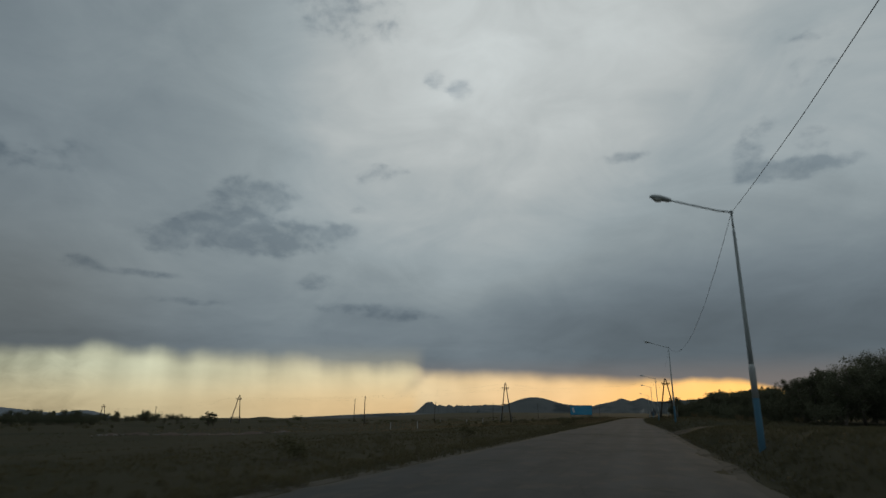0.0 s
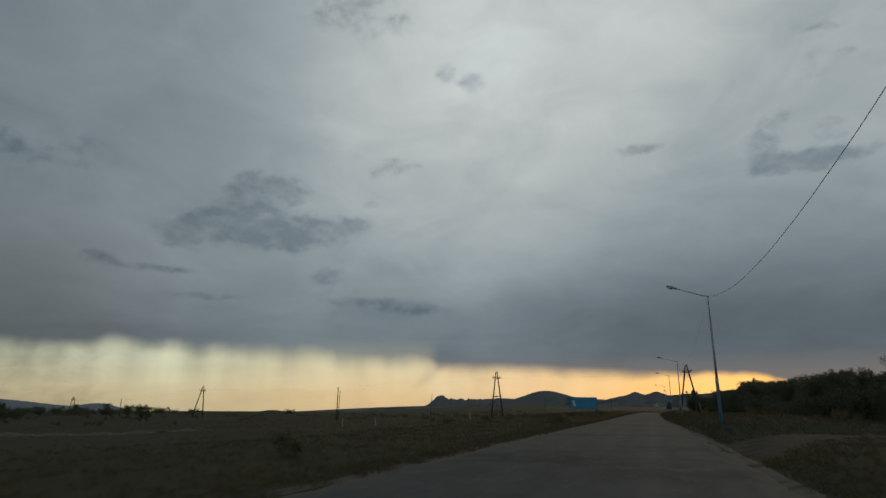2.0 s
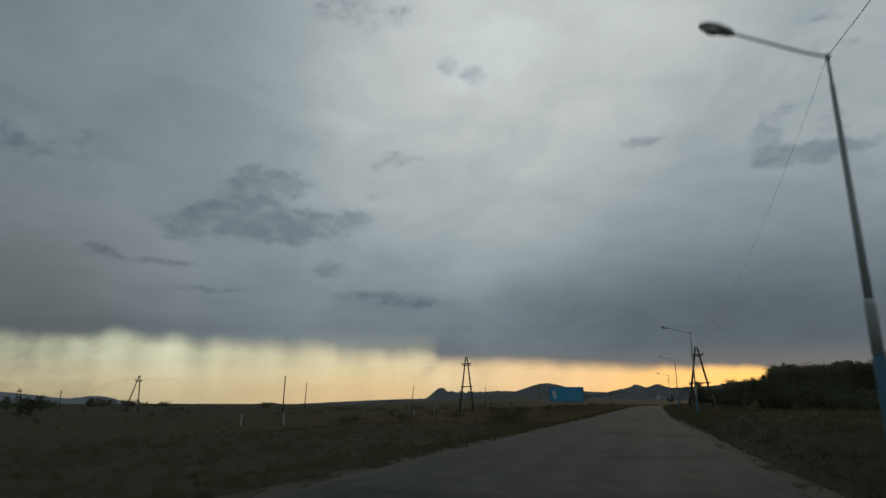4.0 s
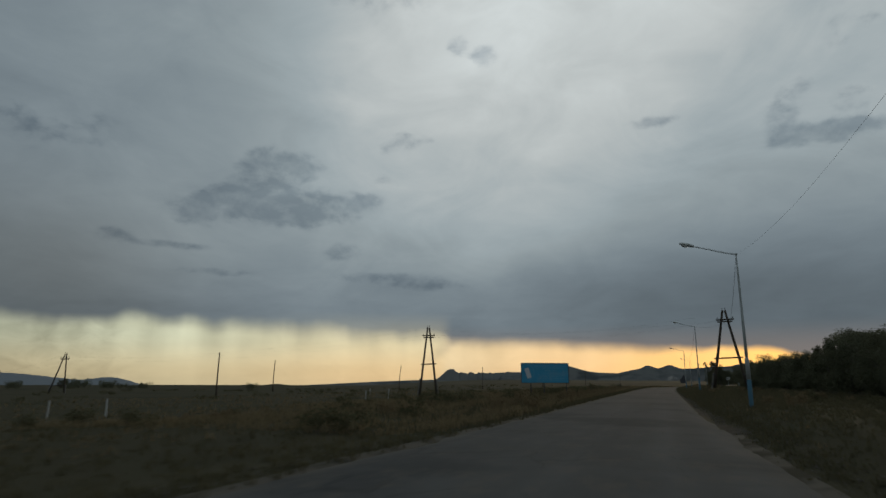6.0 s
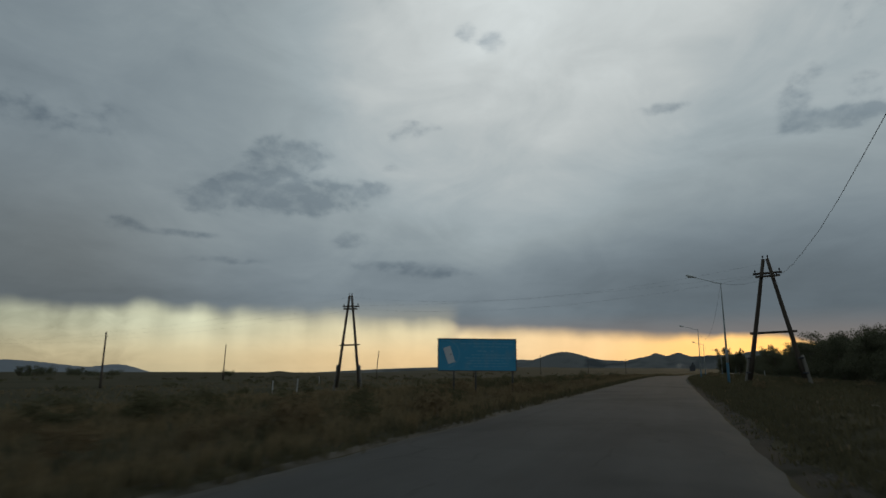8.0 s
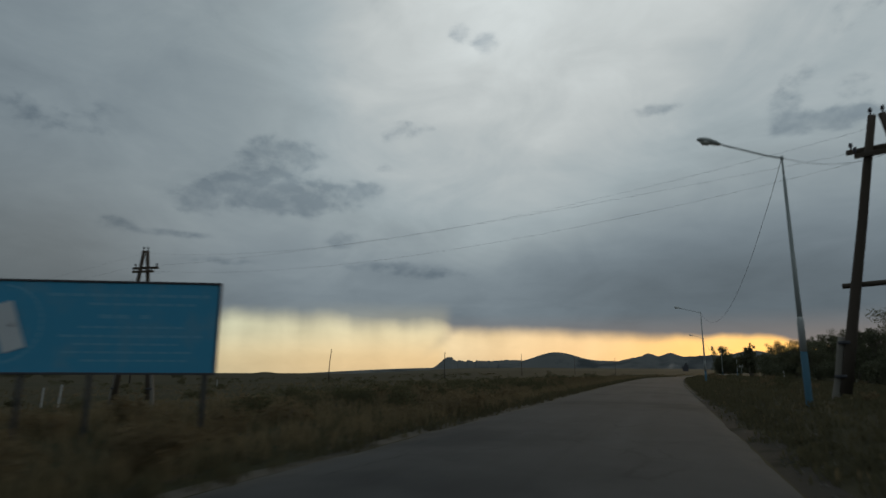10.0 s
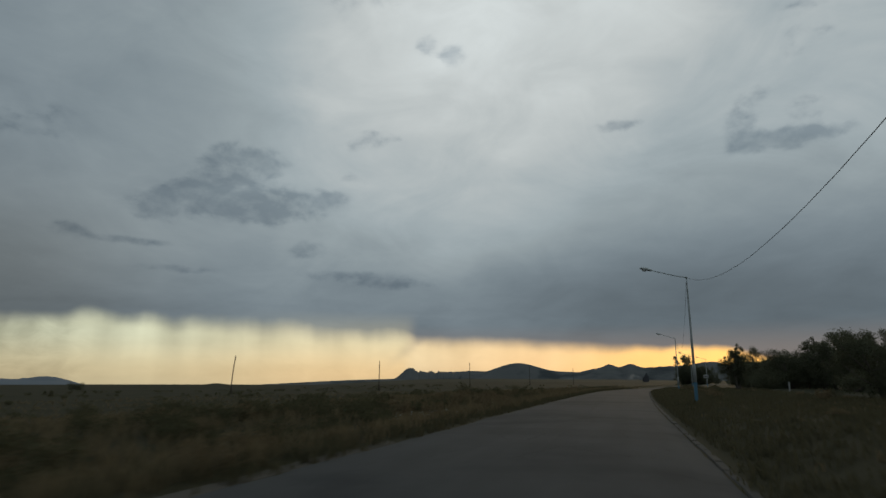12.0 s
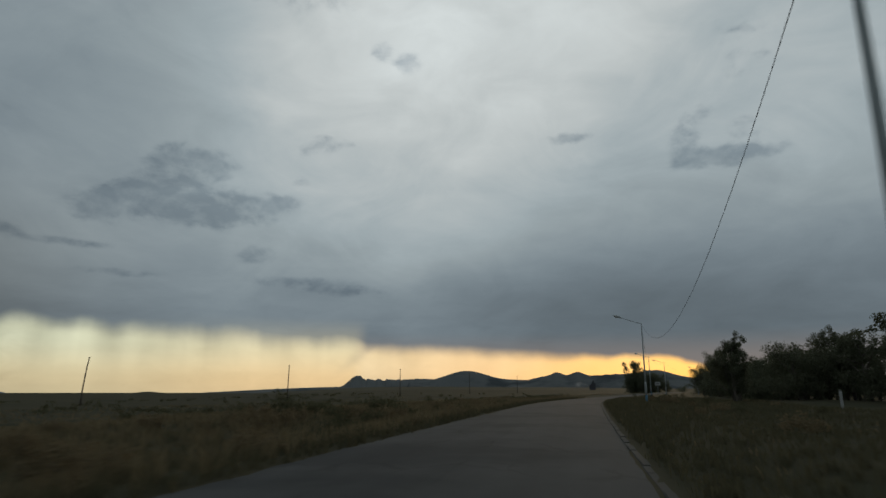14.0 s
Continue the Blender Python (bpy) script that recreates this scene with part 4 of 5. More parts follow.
def shoulder(side, y0, y1, width, mat, label):
    """A thin strip of loose gravel along one edge of the asphalt."""
    verts, faces = [], []
    n = int((y1 - y0) / 0.8)
    for i in range(n + 1):
        y = y0 + i * (y1 - y0) / n
        e = road_mid(y) + side * (road_half(y) - 0.25)
        o = width * (0.75 + 0.7 * noise.noise(Vector((side, y * 0.25, 3)))) + 0.3
        for k in range(4):
            x = e + side * o * k / 3
            verts.append((x, y, -0.09 if k == 0 else land(x, y) + (0.03 if k < 3 else -0.07)))
    for i in range(n):
        for k in range(3):
            q = (i * 4 + k, i * 4 + k + 1, (i + 1) * 4 + k + 1, (i + 1) * 4 + k)
            faces.append(q if side > 0 else q[::-1])
    ob = new("gravel_shoulder", mesh_of("gravel_shoulder", verts, faces, mat, True))
    tagged(ob, label, "shoulder", kind="structure")


shoulder(1, -20, 94, 0.4, M_DUST, "pale dusty grit along the asphalt's crumbling edge")
shoulder(-1, -20, 170, 0.42, M_DUST, "narrow pale dusty strip along the asphalt")
shoulder(1, 94, 160, 0.8, M_GRAVEL, "dark strip of loose gravel and soil along the asphalt")


def loose_stones(count, seed):
    """Gravel and crumbled asphalt along both edges, in one mesh."""
    r = np.random.default_rng(seed)
    verts, faces = [], []
    for _ in range(count):
        y = 3 + 160 * r.random()
        side = 1 if r.random() < 0.6 else -1
        x = road_mid(y) + side * (road_half(y) + 0.12 + (1.1 if y > 94 and side > 0 else 0.7) * r.random())
        z = land(x, y) + 0.03
        q = 0.010 + 0.024 * r.random() ** 2.5
        i = len(verts)
        turn_ = r.random() * 6.28
        for k in range(4):
            a = turn_ + k * 1.571
            verts.append((x + q * (0.7 + 0.5 * r.random()) * math.cos(a), y + q * (0.7 + 0.5 * r.random()) * math.sin(a), z))
        verts += [(x, y, z + q * 0.75), (x, y, z - q * 0.6)]
        faces += [(i + k, i + (k + 1) % 4, i + 4) for k in range(4)] + [(i + (k + 1) % 4, i + k, i + 5) for k in range(4)]
    ob = new("roadside_stones", mesh_of("roadside_stones", verts, faces, M_STONES))
    tagged(ob, "loose gravel and crumbled asphalt along the road's edges", "gravel", kind="stuff")


loose_stones(7000, 55)


# ---------------------------------------------------------------- plants
def leaf_cloud(rng, centre, size, count, leaf, verts, faces):
    """A clump of small tilted leaf blades round a centre."""
    d = rng.normal(size=(count, 3))
    d /= np.linalg.norm(d, axis=1)[:, None]
    p = centre + d * (rng.random((count, 1)) ** 0.45) * size
    a = rng.normal(size=(count, 3))
    a /= np.linalg.norm(a, axis=1)[:, None]
    b = np.cross(a, rng.normal(size=(count, 3)))
    b /= np.linalg.norm(b, axis=1)[:, None]
    s = leaf * (0.6 + 0.8 * rng.random((count, 1)))
    base = len(verts)
    quad = np.stack([p - a * s, p - b * s * 0.45, p + a * s, p + b * s * 0.45], 1).reshape(-1, 3)
    verts.extend(map(tuple, quad))
    faces.extend((base + 4 * i, base + 4 * i + 1, base + 4 * i + 2, base + 4 * i + 3) for i in range(count))


def limb(bm, rng, a, b, r0, r1, bend):
    k = 5
    side = Vector(rng.normal(size=3)) * bend
    pts = [a.lerp(b, i / k) + side * math.sin(math.pi * i / k) for i in range(k + 1)]
    tube(bm, pts, [r0 + (r1 - r0) * i / k for i in range(k + 1)], 5)


def tree(seed, height, width, clear, label, group, name="tree", leaf=0.058, clumps=96, per=165, upright=0.5, colour=None):
    """Tapered trunk, forking limbs and a ragged crown of leaf clumps hung round the limb tips."""
    rng = np.random.default_rng(seed)
    t = thing(name, Matrix(), label, "tree" if name == "tree" else "bush", group)
    bm = bmesh.new()
    top = Vector((rng.normal() * 0.3, rng.normal() * 0.3, height * 0.86))
    root = Vector((0, 0, -0.3))
    limb(bm, rng, root, top, height * 0.022 + 0.03, 0.02, 0.12)
    tips = [top]
    boughs = 11
    for i in range(boughs):
        u = clear + (0.92 - clear) * (i + rng.random() * 0.8) / boughs
        a = root.lerp(top, u)
        ang = i * 2.4 + rng.normal() * 0.4
        reach = width / 2 * (0.55 + 0.5 * rng.random()) * math.sin(math.pi * min(0.25 + 0.72 * (u - clear) / (1 - clear), 1.0)) ** 0.7
        b = a + Vector((math.cos(ang) * reach, math.sin(ang) * reach, reach * (upright + 0.5 * rng.random())))
        b.z = min(b.z, height * 0.97)
        limb(bm, rng, a, b, height * 0.008 + 0.015, 0.012, 0.10)
        tips.append(b)
        tips.append(a.lerp(b, 0.6) + Vector(rng.normal(size=3)) * 0.2)
    for u in (0.55, 0.68, 0.8, 0.9):
        tips.append(root.lerp(top, u) + Vector(rng.normal(size=3)) * 0.15)
    part("trunk", bm, M_BARK, t)
    verts, faces = [], []
    for i in range(clumps):
        c = tips[i % len(tips)] + Vector(rng.normal(size=3)) * width * 0.075
        c.z = max(c.z, height * clear * 0.6)
        s = width * (0.07 + 0.08 * rng.random())
        leaf_cloud(rng, np.array(c), np.array([s, s, s * 0.85]), per, leaf, verts, faces)
    crown = new("crown", mesh_of("crown", verts, faces, colour or M_LEAF))
    crown.parent = t
    return t


def shrub(seed, height, width, label, group, count=720, leaf=0.045, mat=None, name="bush"):
    """A low bush: stems from one root and small leaves in uneven clumps."""
    rng = np.random.default_rng(seed)
    t = thing(name, Matrix(), label, "bush", group)
    bm = bmesh.new()
    verts, faces = [], []
    for i in range(9):
        ang, r = i * 2.4 + rng.normal() * 0.3, width / 2 * (0.25 + 0.6 * rng.random())
        tip = Vector((math.cos(ang) * r, math.sin(ang) * r, height * (0.22 + 0.62 * rng.random())))
        if i == 0:
            limb(bm, rng, Vector((0, 0, -0.1)), tip, 0.02, 0.006, 0.05)
        s = width * (0.16 + 0.11 * rng.random())
        leaf_cloud(rng, np.array(tip), np.array([s, s, s * 0.9]), count // 9, leaf, verts, faces)
    part("stem", bm, M_BARK, t)
    leaves = new("leaves", mesh_of("leaves", verts, faces, mat or M_SAGE))
    leaves.parent = t
    return t


def plant(proto, x, y, scale, turn, tall=1.0, sink=0.0):
    """A copy of a plant set on the ground."""
    c = copy_thing(proto, pose(x, y, land(x, y) - sink, 0, 0, turn))
    c.scale = (scale, scale, scale * tall)
    return c


def retire(proto, x, y, scale, turn):
    """Sets the first of a kind in its own place."""
    proto.matrix_basis = pose(x, y, land(x, y), 0, 0, turn)
    proto.scale = (scale,) * 3


rng = np.random.default_rng(7)
BELT = "trees of the roadside belt"
kinds = [tree(11, 5.6, 4.6, 0.03, "dense dark broadleaf tree in a roadside belt", BELT),
         tree(12, 6.4, 4.2, 0.05, "tall ragged broadleaf tree in a roadside belt", BELT, upright=0.9),
         tree(13, 4.6, 4.8, 0.02, "low spreading tree in a roadside belt", BELT),
         tree(14, 6.0, 3.2, 0.04, "narrow leafy tree in a roadside belt", BELT, upright=1.1)]
thin = [tree(15, 5.8, 4.6, 0.03, "dark broadleaf tree deeper in a roadside belt", BELT, leaf=0.105, clumps=60, per=70),
        tree(16, 6.2, 4.2, 0.04, "dark broadleaf tree deeper in a roadside belt", BELT, leaf=0.105, clumps=60, per=70, upright=0.9)]
retire(thin[0], 25.0, 155.0, 0.8, 10)
retire(thin[1], 26.0, 165.0, 0.8, 70)
for k, p in enumerate(kinds):
    retire(p, 22 + 1.2 * k, 150 + 9 * k, 0.85, 40 * k)
SIZE = (5.6, 6.4, 4.6, 6.0)
CANOPY = ((58, 5.0), (64, 4.6), (72, 4.1), (88, 4.3), (106, 4.6), (118, 5.0), (135, 5.6), (146, 6.2), (156, 5.4), (172, 5.1), (185, 5.1), (192, 4.4), (200, 3.9))
CANOPY_FAR = ((222, 4.6), (228, 5.2), (232, 6.4), (239, 6.0), (244, 5.3), (252, 5.1), (260, 5.3), (270, 5.2), (285, 5.5), (302, 5.5))
for first_y, last_y, x0, spread_x, gap, tops in ((58.0, 198, 15.5, 0.0, 2.9, CANOPY), (243.0, 302, 19.5, 0.075, 3.0, CANOPY_FAR)):
    for row in range(3):
        y = first_y + row * 1.3 - (13 if spread_x and row else 0)
        while y < last_y:
            x = x0 + row * 4.0 + spread_x * (y - 236) + (1.6 * math.sin(y * 0.05 + row) if not spread_x else 0.0) + rng.normal() * 0.8
            want = float(np.interp(y, *zip(*tops))) - 0.55 + rng.normal() * 0.28 + 0.2 * row
            k = int(rng.integers(4))
            plant(kinds[k] if row == 0 else thin[k % 2], x, y, want / (SIZE[k] if row == 0 else 6.0) * 1.12, rng.random() * 360, 0.9)
            y += gap + rng.random() * 1.6
# taller trees that stand out of the belts
for x, y, top, k, tall in ((19.8, 61.0, 6.2, 0, 1.0), (21.4, 62.0, 5.8, 2, 1.0), (17.0, 67.5, 4.9, 3, 1.1), (17.0, 91.6, 4.8, 1, 1.1), (16.8, 146.0, 6.0, 3, 1.1), (11.6, 233.0, 4.9, 3, 1.25), (11.9, 233.6, 4.3, 3, 1.1), (11.7, 233.9, 3.4, 2, 1.0), (24.8, 236.0, 6.2, 0, 1.1), (26.8, 231.5, 6.5, 1, 1.1), (23.2, 244.0, 6.3, 3, 1.1), (23.4, 248.5, 6.3, 1, 1.1)):
    plant(kinds[k], x, y, top / SIZE[k] / tall, rng.random() * 360, tall)
plant(kinds[0], 27.3, 308.2, 1.5, 20, 1.08)
plant(kinds[2], 24.8, 306.5, 1.1, 200)
# undergrowth that closes the foot of the belts
thicket = [shrub(51, 2.1, 3.4, "dense dark thicket at the foot of the trees", "thickets under the belt", 1700, 0.085, M_LEAF, "thicket"),
           shrub(52, 1.7, 3.0, "dense dark thicket at the foot of the trees", "thickets under the belt", 1500, 0.085, M_LEAF, "thicket")]
retire(thicket[0], 19.0, 60.0, 1.0, 0)
retire(thicket[1], 23.0, 61.0, 1.0, 0)
for row in range(2):
    y = 57.0 + row
    while y < 202:
        plant(thicket[int(rng.integers(2))], 14.6 + row * 5 + 1.6 * math.sin(y * 0.05) + rng.normal() * 0.7, y, 0.8 + 0.5 * rng.random(), rng.random() * 360)
        y += 2.2 + rng.random() * 1.2
    y = 242.0 - 13 * row
    while y < 304:
        plant(thicket[int(rng.integers(2))], 19.0 + row * 5 + (y - 236) * 0.075 + rng.normal() * 0.7, y, 0.9 + 0.5 * rng.random(), rng.random() * 360)
        y += 2.2 + rng.random() * 1.2
# trees and thickets round the bend, far ahead
for x, y, q, k in ((26.0, 455, 2.2, 1), (30.5, 458, 1.75, 2), (33.5, 460, 1.6, 0), (25.0, 459, 1.6, 2), (23.5, 455, 1.45, 0), (28.0, 453, 1.6, 2), (31.5, 455, 1.6, 0), (34.0, 457, 1.4, 3), (29.0, 460, 1.6, 0), (92, 500, 1.2, 0), (105, 490, 1.3, 1)):
    plant(kinds[k], x, y, q, rng.random() * 360)
for x, y, q, tall in ((23.8, 453, 1.7, 2.3), (27.2, 452, 1.9, 2.4), (30.8, 453, 1.9, 2.4), (33.6, 455, 1.6, 2.3), (28.5, 456, 2.0, 2.3), (25.5, 454, 1.6, 1.5), (32.0, 452, 1.6, 1.5),
                      (35.2, 454, 1.8, 2.2), (36.8, 456, 1.7, 1.9), (38.0, 457, 1.4, 1.5), (24.6, 456, 1.9, 2.4), (26.4, 457, 2.0, 2.5), (29.8, 458, 2.0, 2.5), (33.0, 458, 1.9, 2.3),
                      (45, 460, 1.5, 1.1), (52, 464, 1.2, 1.1), (60, 470, 1.3, 1.1)):
    plant(thicket[int(rng.integers(2))], x, y, q, rng.random() * 360, tall)
# scattered low trees and thickets out on the plain
for x, y, q, k in ((-266, 284, 0.9, 2), (-283, 300, 0.9, 0)):
    plant(kinds[k], x, y, q, rng.random() * 360)
for az_, d, top, k in ((-52.4, 182, 3.3, 0), (-51.6, 184, 2.9, 2), (-50.7, 183, 3.4, 2), (-49.8, 186, 2.9, 0), (-48.9, 180, 3.5, 0), (-48.3, 182, 3.3, 2), (-47.6, 184, 2.7, 2), (-47.0, 186, 2.6, 0), (-54.0, 186, 3.2, 2), (-55.6, 184, 3.0, 0),
                       (-38.1, 154, 3.1, 3), (-37.7, 155, 3.0, 3), (-41.6, 200, 1.7, 3), (-40.6, 201, 1.7, 3), (-57.5, 190, 3.4, 1), (-59.5, 192, 3.2, 0)):
    x, y = d * math.sin(radians(az_)), d * math.cos(radians(az_))
    plant(kinds[k], x, y, top / SIZE[k] * 1.15, rng.random() * 360, 0.95)
for k in range(15):
    a, d = radians(-54.5 + 8.0 * k / 14 + rng.normal() * 0.15), 236 + rng.normal() * 5
    if k % 4 == 1:
        plant(kinds[k % 3], d * math.sin(a), 25 + d * math.cos(a), 0.62 + 0.12 * rng.random(), rng.random() * 360)
    plant(thicket[k % 2], d * math.sin(a), 25 + d * math.cos(a), 1.15 + 0.4 * rng.random(), rng.random() * 360)
for k in range(16):
    a = radians(-58.0 + 11.4 * k / 15 + rng.normal() * 0.2)
    plant(thicket[k % 2], 178 * math.sin(a), 178 * math.cos(a), 1.0 + 0.25 * rng.random(), rng.random() * 360)
for x, y, q in ((-202, 341, 1.5), (-205, 344, 1.2), (-240, 300, 1.0), (-180, 155, 1.4), (-186, 158, 1.6), (-194, 160, 1.4), (-203, 163, 1.8), (-212, 165, 1.5), (-222, 172, 1.3), (-235, 180, 1.6), (-246, 186, 1.4),
                (-262, 330, 1.6), (-272, 316, 1.8), (-279, 305, 2.2), (-284, 324, 1.8), (-292, 310, 2.0), (-297, 284, 1.7), (-305, 290, 1.9), (-270, 322, 1.3), (-256, 322, 1.2), (-268, 287, 1.0), (-258, 283, 1.0)):
    plant(thicket[int(rng.integers(2))], x, y, q * 1.3, rng.random() * 360, sink=0.55 * q)

SCRUB = "low bushes of the steppe"
scrub = [shrub(21, 0.75, 1.5, "low dark grey-green steppe bush", SCRUB), shrub(22, 0.55, 1.2, "low dark grey-green steppe bush", SCRUB), shrub(23, 0.95, 1.3, "low dark grey-green steppe bush", SCRUB)]
for k, p in enumerate(scrub):
    retire(p, -10.5 - 1.5 * k, 92 + 31 * k, 1.0, 30 * k)
made = 0
while made < 105:
    y = 20 + 230 * rng.random()
    d = 1.6 + 20 * rng.random() ** 1.5
    x = road_mid(y) - road_half(y) - d
    # bushes stand in loose patches
    if rng.random() > (0.05 + 0.95 * ease(y, 95, 125)) * ease(noise.noise(Vector((x * 0.13, y * 0.09, 3))), -0.25, 0.35):
        continue
    plant(scrub[int(rng.integers(3))], x, y, (0.55 + 0.7 * rng.random()) * (0.75 + 0.25 * ease(d, 1, 5)), rng.random() * 360)
    made += 1
for x, y, q, tall in ((-10.2, 184.6, 1.25, 1.0), (-11.4, 185.4, 1.2, 1.0), (-9.4, 186.2, 1.0, 1.0), (-11.8, 43.2, 1.25, 0.9), (-11.4, 19.0, 1.25, 0.9), (-9.6, 92.7, 1.15, 1.1), (-19.3, 110.9, 1.5, 1.0), (-17.7, 92.4, 1.0, 1.0),
                      (-11.2, 101.3, 1.3, 1.1), (-14.0, 115.2, 1.4, 1.1), (-15.6, 115.9, 1.2, 1.0), (-8.6, 117.2, 1.05, 1.0), (-14.6, 122.3, 1.2, 1.0), (-12.4, 124.0, 1.2, 1.0), (-14.0, 135.0, 1.3, 1.0),
                      (-16.1, 217.0, 1.6, 1.2), (-14.6, 218.2, 1.3, 1.1), (-10.9, 219.1, 1.6, 1.2), (-9.6, 220.0, 1.3, 1.1), (-15.8, 185.4, 1.3, 1.1), (-14.3, 176.0, 1.1, 1.0), (-17.4, 178.5, 1.2, 1.0)):
    plant(scrub[int(rng.integers(3))], x, y, q, rng.random() * 360, tall * 0.85)
for i in range(46):
    y = 150 + 44 * rng.random()
    plant(scrub[int(rng.integers(3))], road_mid(y) - road_half(y) - 3.0 - 9 * rng.random(), y, 0.7 + 0.4 * rng.random(), rng.random() * 360, 1.05)
def far_scrub():
    """Low bushes scattered over the farther plain, in one mesh."""
    r = np.random.default_rng(91)
    verts, faces = [], []
    n = 0
    while n < 260:
        y = 40 + 400 * r.random()
        x = road_mid(min(y, 300)) - (14 + 120 * r.random() ** 1.3 if y < 250 else 5 + 130 * r.random())
        if r.random() > ease(noise.noise(Vector((x * 0.06, y * 0.06, 3))), -0.3, 0.3):
            continue
        if y < 150 and x > -75:
            continue
        w, z = 0.5 + 0.7 * r.random(), land(x, y)
        for k in range(5):
            c = np.array([x + r.normal() * w * 0.6, y + r.normal() * w * 0.6, z + 0.25 + 0.3 * r.random()])
            leaf_cloud(r, c, np.array([w * 0.55, w * 0.55, 0.30]), 40, 0.09, verts, faces)
        n += 1
    ob = new("far_scrub", mesh_of("far_scrub", verts, faces, M_SAGE))
    tagged(ob, "low dark bushes scattered over the far steppe", "bushes", kind="stuff")


far_scrub()
for i in range(36):
    y = 20 + 280 * rng.random()
    if abs(y - 48.5) > 6:
        plant(scrub[int(rng.integers(3))], road_mid(y) + road_half(y) + 4.0 + 8 * rng.random(), y, 0.4 + 0.4 * rng.random(), rng.random() * 360)


WEEDS = "dry weed clumps beside the road"
weeds = [shrub(61, 0.7, 0.9, "tall brown dry weed clump on the verge", WEEDS, 520, 0.045, M_WEED, "weed_clump"), shrub(62, 0.55, 1.1, "tall brown dry weed clump on the verge", WEEDS, 480, 0.045, M_WEED, "weed_clump")]
retire(weeds[0], -9.0, 132.0, 1.0, 0)
retire(weeds[1], -8.0, 121.0, 1.0, 50)
for i in range(170):
    y = 96 + 200 * rng.random()
    plant(weeds[int(rng.integers(2))], road_mid(y) - road_half(y) - 0.9 - 16 * rng.random() ** 1.5, y, 0.6 + 0.8 * rng.random(), rng.random() * 360)
for i in range(50):
    y = 60 + 190 * rng.random()
    plant(weeds[int(rng.integers(2))], road_mid(y) + road_half(y) + 2.2 + 9 * rng.random(), y, 0.4 + 0.5 * rng.random(), rng.random() * 360)


def grass(name, label, mat, seed, count, place, height, blades=7):
    """Tufts of bent blades in one mesh."""
    r = np.random.default_rng(seed)
    verts, faces = [], []
    for _ in range(count):
        x, y = place(r)
        z = land(x, y) - 0.02
        h = height * (0.45 + 0.9 * r.random()) * (0.55 + 0.45 * ease(y, 80, 130))
        for k in range(blades):
            a = r.random() * 6.283
            px, py = x + r.normal() * 0.10, y + r.normal() * 0.10
            lean = h * (0.15 + 0.5 * r.random())
            ux, uy = math.cos(a), math.sin(a)
            wd = 0.010 + 0.014 * r.random()
            i = len(verts)
            verts += [(px - uy * wd, py + ux * wd, z), (px + uy * wd, py - ux * wd, z),
                      (px + ux * lean * 0.35 + uy * wd * 0.7, py + uy * lean * 0.35 - ux * wd * 0.7, z + h * 0.6), (px + ux * lean * 0.35 - uy * wd * 0.7, py + uy * lean * 0.35 + ux * wd * 0.7, z + h * 0.6),
                      (px + ux * lean, py + uy * lean, z + h)]
            faces += [(i, i + 1, i + 2, i + 3), (i + 3, i + 2, i + 4)]
    ob = new(name, mesh_of(name, verts, faces, mat))
    tagged(ob, label, "grass", kind="stuff")


def left_verge(r):
    y = 4 + 300 * r.random() ** 1.1
    return road_mid(y) - road_half(y) - 0.02 - 16 * r.random() ** 1.7, y


def right_verge(r):
    while True:
        y = 4 + 270 * r.random() ** 1.1
        x = road_mid(y) + road_half(y) + (0.55 if 94 < y < 160 else 0.4) + 12 * r.random() ** 1.4
        u = (x - 1.2) / 62
        if abs(y - 48.5 - 5.0 * u - 2.0 * math.sin(u * 5)) > 1.35 + 3.4 * (1 - ease(u, 0.0, 0.09)):
            return x, y


def shoulder_edge(r):
    while True:
        y = 4 + 165 * r.random()
        side = 1 if r.random() < 0.75 else -1
        x = road_mid(y) + side * (road_half(y) + 0.12 + 1.0 * r.random() ** 0.7)
        if noise.noise(Vector((x * 0.9, y * 0.5, 7))) > -0.12 and not (side > 0 and abs(y - 48.5) < 4.5):
            return x, y


def open_plain(r):
    y = 10 + 340 * r.random()
    return road_mid(y) - road_half(y) - 8 - 70 * r.random() ** 1.3, y


def dry_left(r):
    y = 92 + 225 * r.random() ** 1.15
    return road_mid(y) - road_half(y) - 0.5 - 20 * r.random() ** 1.5, y


def dry_plain(r):
    y = 85 + 290 * r.random()
    return road_mid(y) - road_half(y) - 6 - 70 * r.random() ** 1.3, y


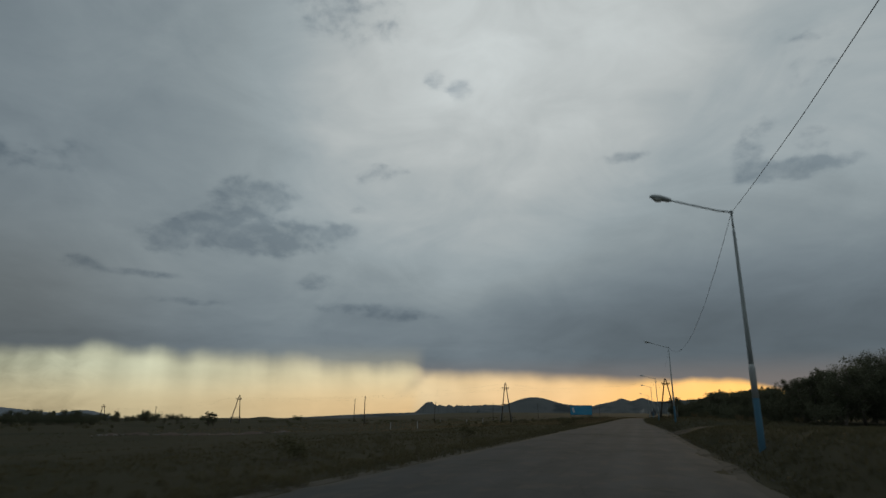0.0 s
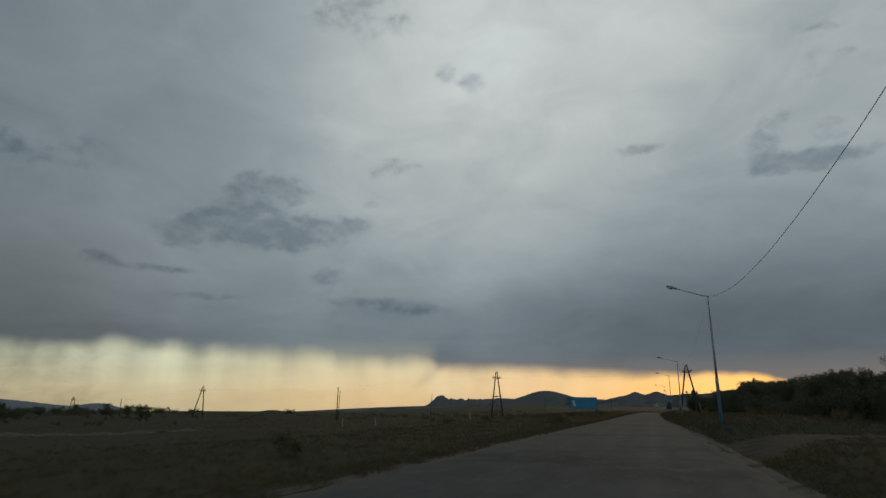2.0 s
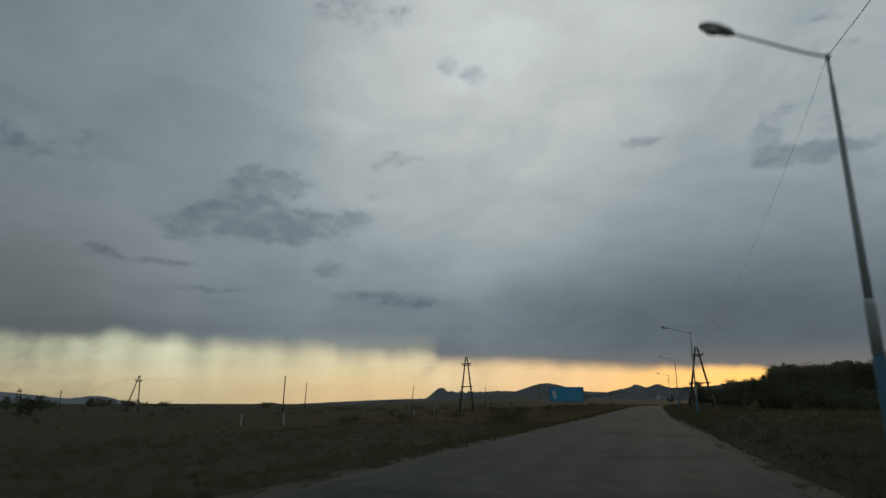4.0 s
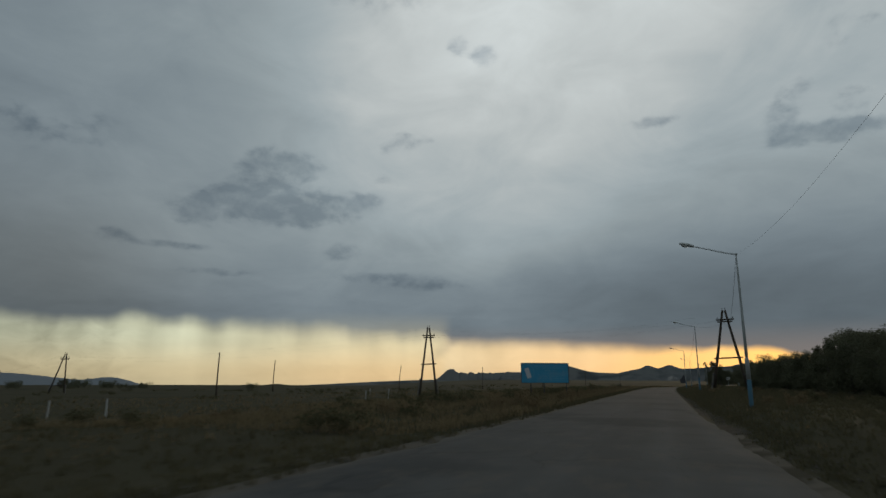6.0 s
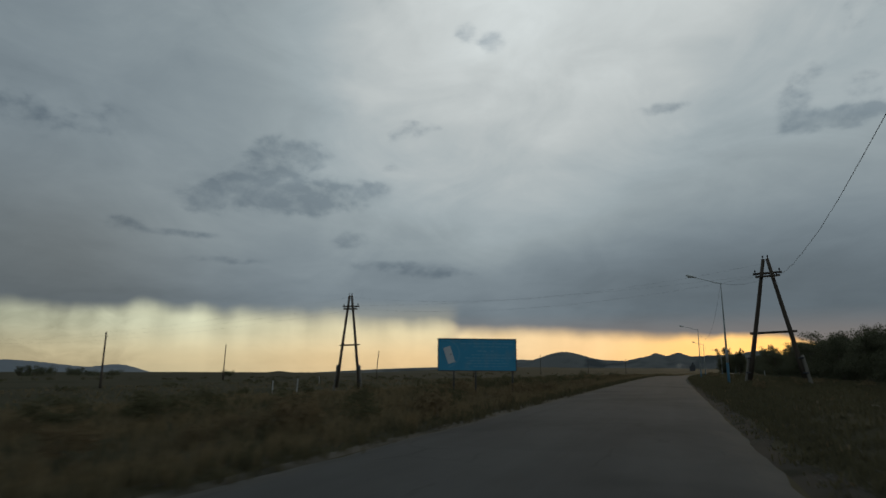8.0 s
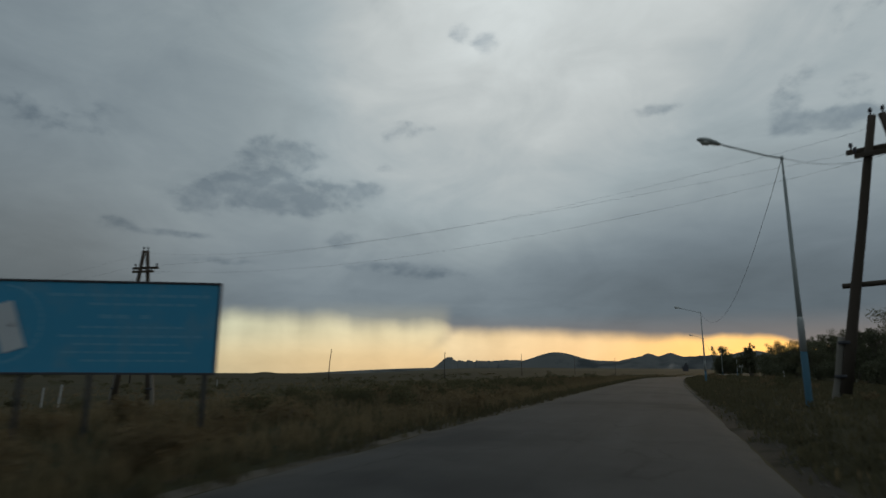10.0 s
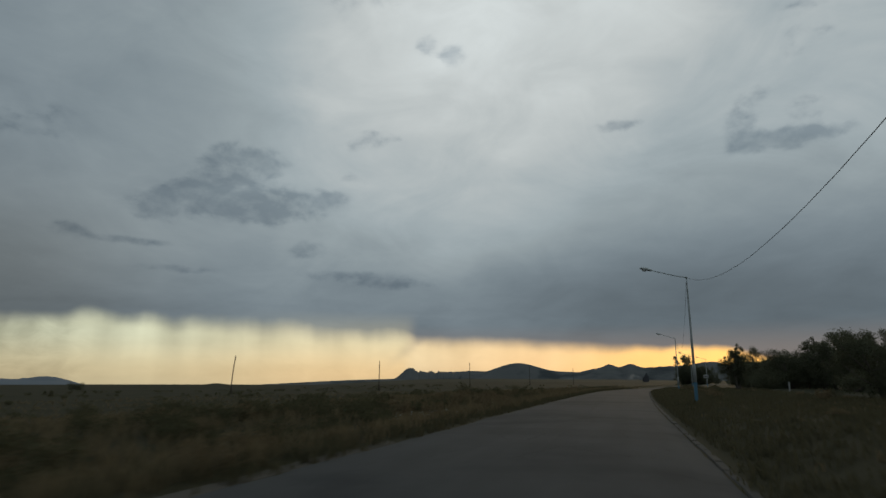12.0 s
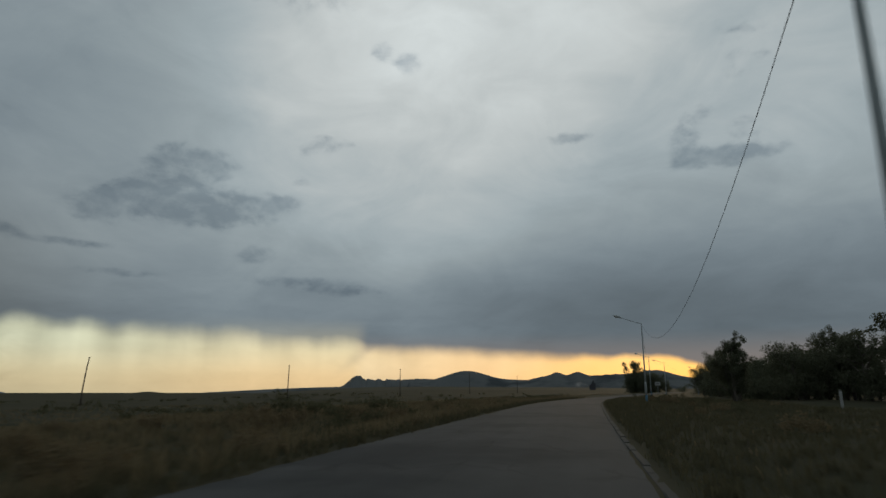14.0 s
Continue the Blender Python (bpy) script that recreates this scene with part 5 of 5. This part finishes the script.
grass("verge_grass_left", "tall dark green grass along the road", M_GRASS, 31, 19000, left_verge, 0.28, 6)
grass("dry_grass_left", "dry straw-coloured grass along the road", M_DRY, 32, 13000, dry_left, 0.40, 6)
grass("verge_grass_right", "dark green grass on the roadside bank", M_GRASS, 33, 36000, right_verge, 0.19, 5)
grass("dry_grass_right", "dry straw-coloured grass on the roadside bank", M_DRY, 34, 900, right_verge, 0.16, 5)
grass("shoulder_grass", "short grass creeping over the gravel shoulder", M_GRASS, 37, 3600, shoulder_edge, 0.11, 6)
grass("plain_grass", "sparse dry grass over the open steppe", M_GRASS, 35, 8000, open_plain, 0.28, 5)
grass("plain_dry_grass", "pale dry grass over the open steppe", M_DRY, 36, 8000, dry_plain, 0.34, 5)


def flowers(count, seed):
    """Small pale flower heads on short stalks in the verge grass."""
    r = np.random.default_rng(seed)
    verts, faces = [], []
    for _ in range(count):
        u = r.random()
        x, y = -9.9 + 0.9 * u + r.normal() * 0.45, 180.0 + 6.0 * u + r.normal() * 0.5
        z = land(x, y) + 0.12 + 0.16 * r.random()
        q = 0.018 + 0.016 * r.random()
        i = len(verts)
        verts += [(x + q * math.cos(a), y + q * math.sin(a), z + 0.008 * (k % 2)) for k, a in enumerate(np.arange(6) * 1.047)]
        verts += [(x, y, z + 0.014), (x - 0.003, y, z - 0.3), (x + 0.003, y, z - 0.3)]
        faces += [(i + k, i + (k + 1) % 6, i + 6) for k in range(6)] + [(i + 6, i + 7, i + 8)]
    ob = new("pale_flowers", mesh_of("pale_flowers", verts, faces, M_PETAL))
    tagged(ob, "small pale flowers in the grass below the bushes", "flowers", kind="stuff")


flowers(170, 77)


# ---------------------------------------------------------------- kerb stones
def kerb():
    k = thing("kerb", Matrix(), "low worn concrete kerb along the road's bend", "kerb", kind="structure")
    bm = bmesh.new()
    block(bm, (0, 0, 0), (0.16, 0.97, 0.26), bevel=0.02)
    stone = part("kerb_stone", bm, M_KERB, k).data
    bpy.data.objects.remove(bpy.data.objects["kerb_stone"])
    y = 160.0
    while y < 300:
        x = road_mid(y) + road_half(y) + 0.05
        slope = math.degrees(math.atan(road_mid(y + 0.5) - road_mid(y - 0.5)))
        ob = new("kerb_stone", stone)
        ob.parent = k
        far = max(math.hypot(x, y - 80) - 160, 0) * 0.0064
        ob.matrix_basis = pose(x + random.uniform(-0.015, 0.015), y, -far - 0.146 + random.uniform(-0.014, 0.010), random.uniform(-1, 1), random.uniform(-3, 3), -slope)
        y += 1.0


kerb()
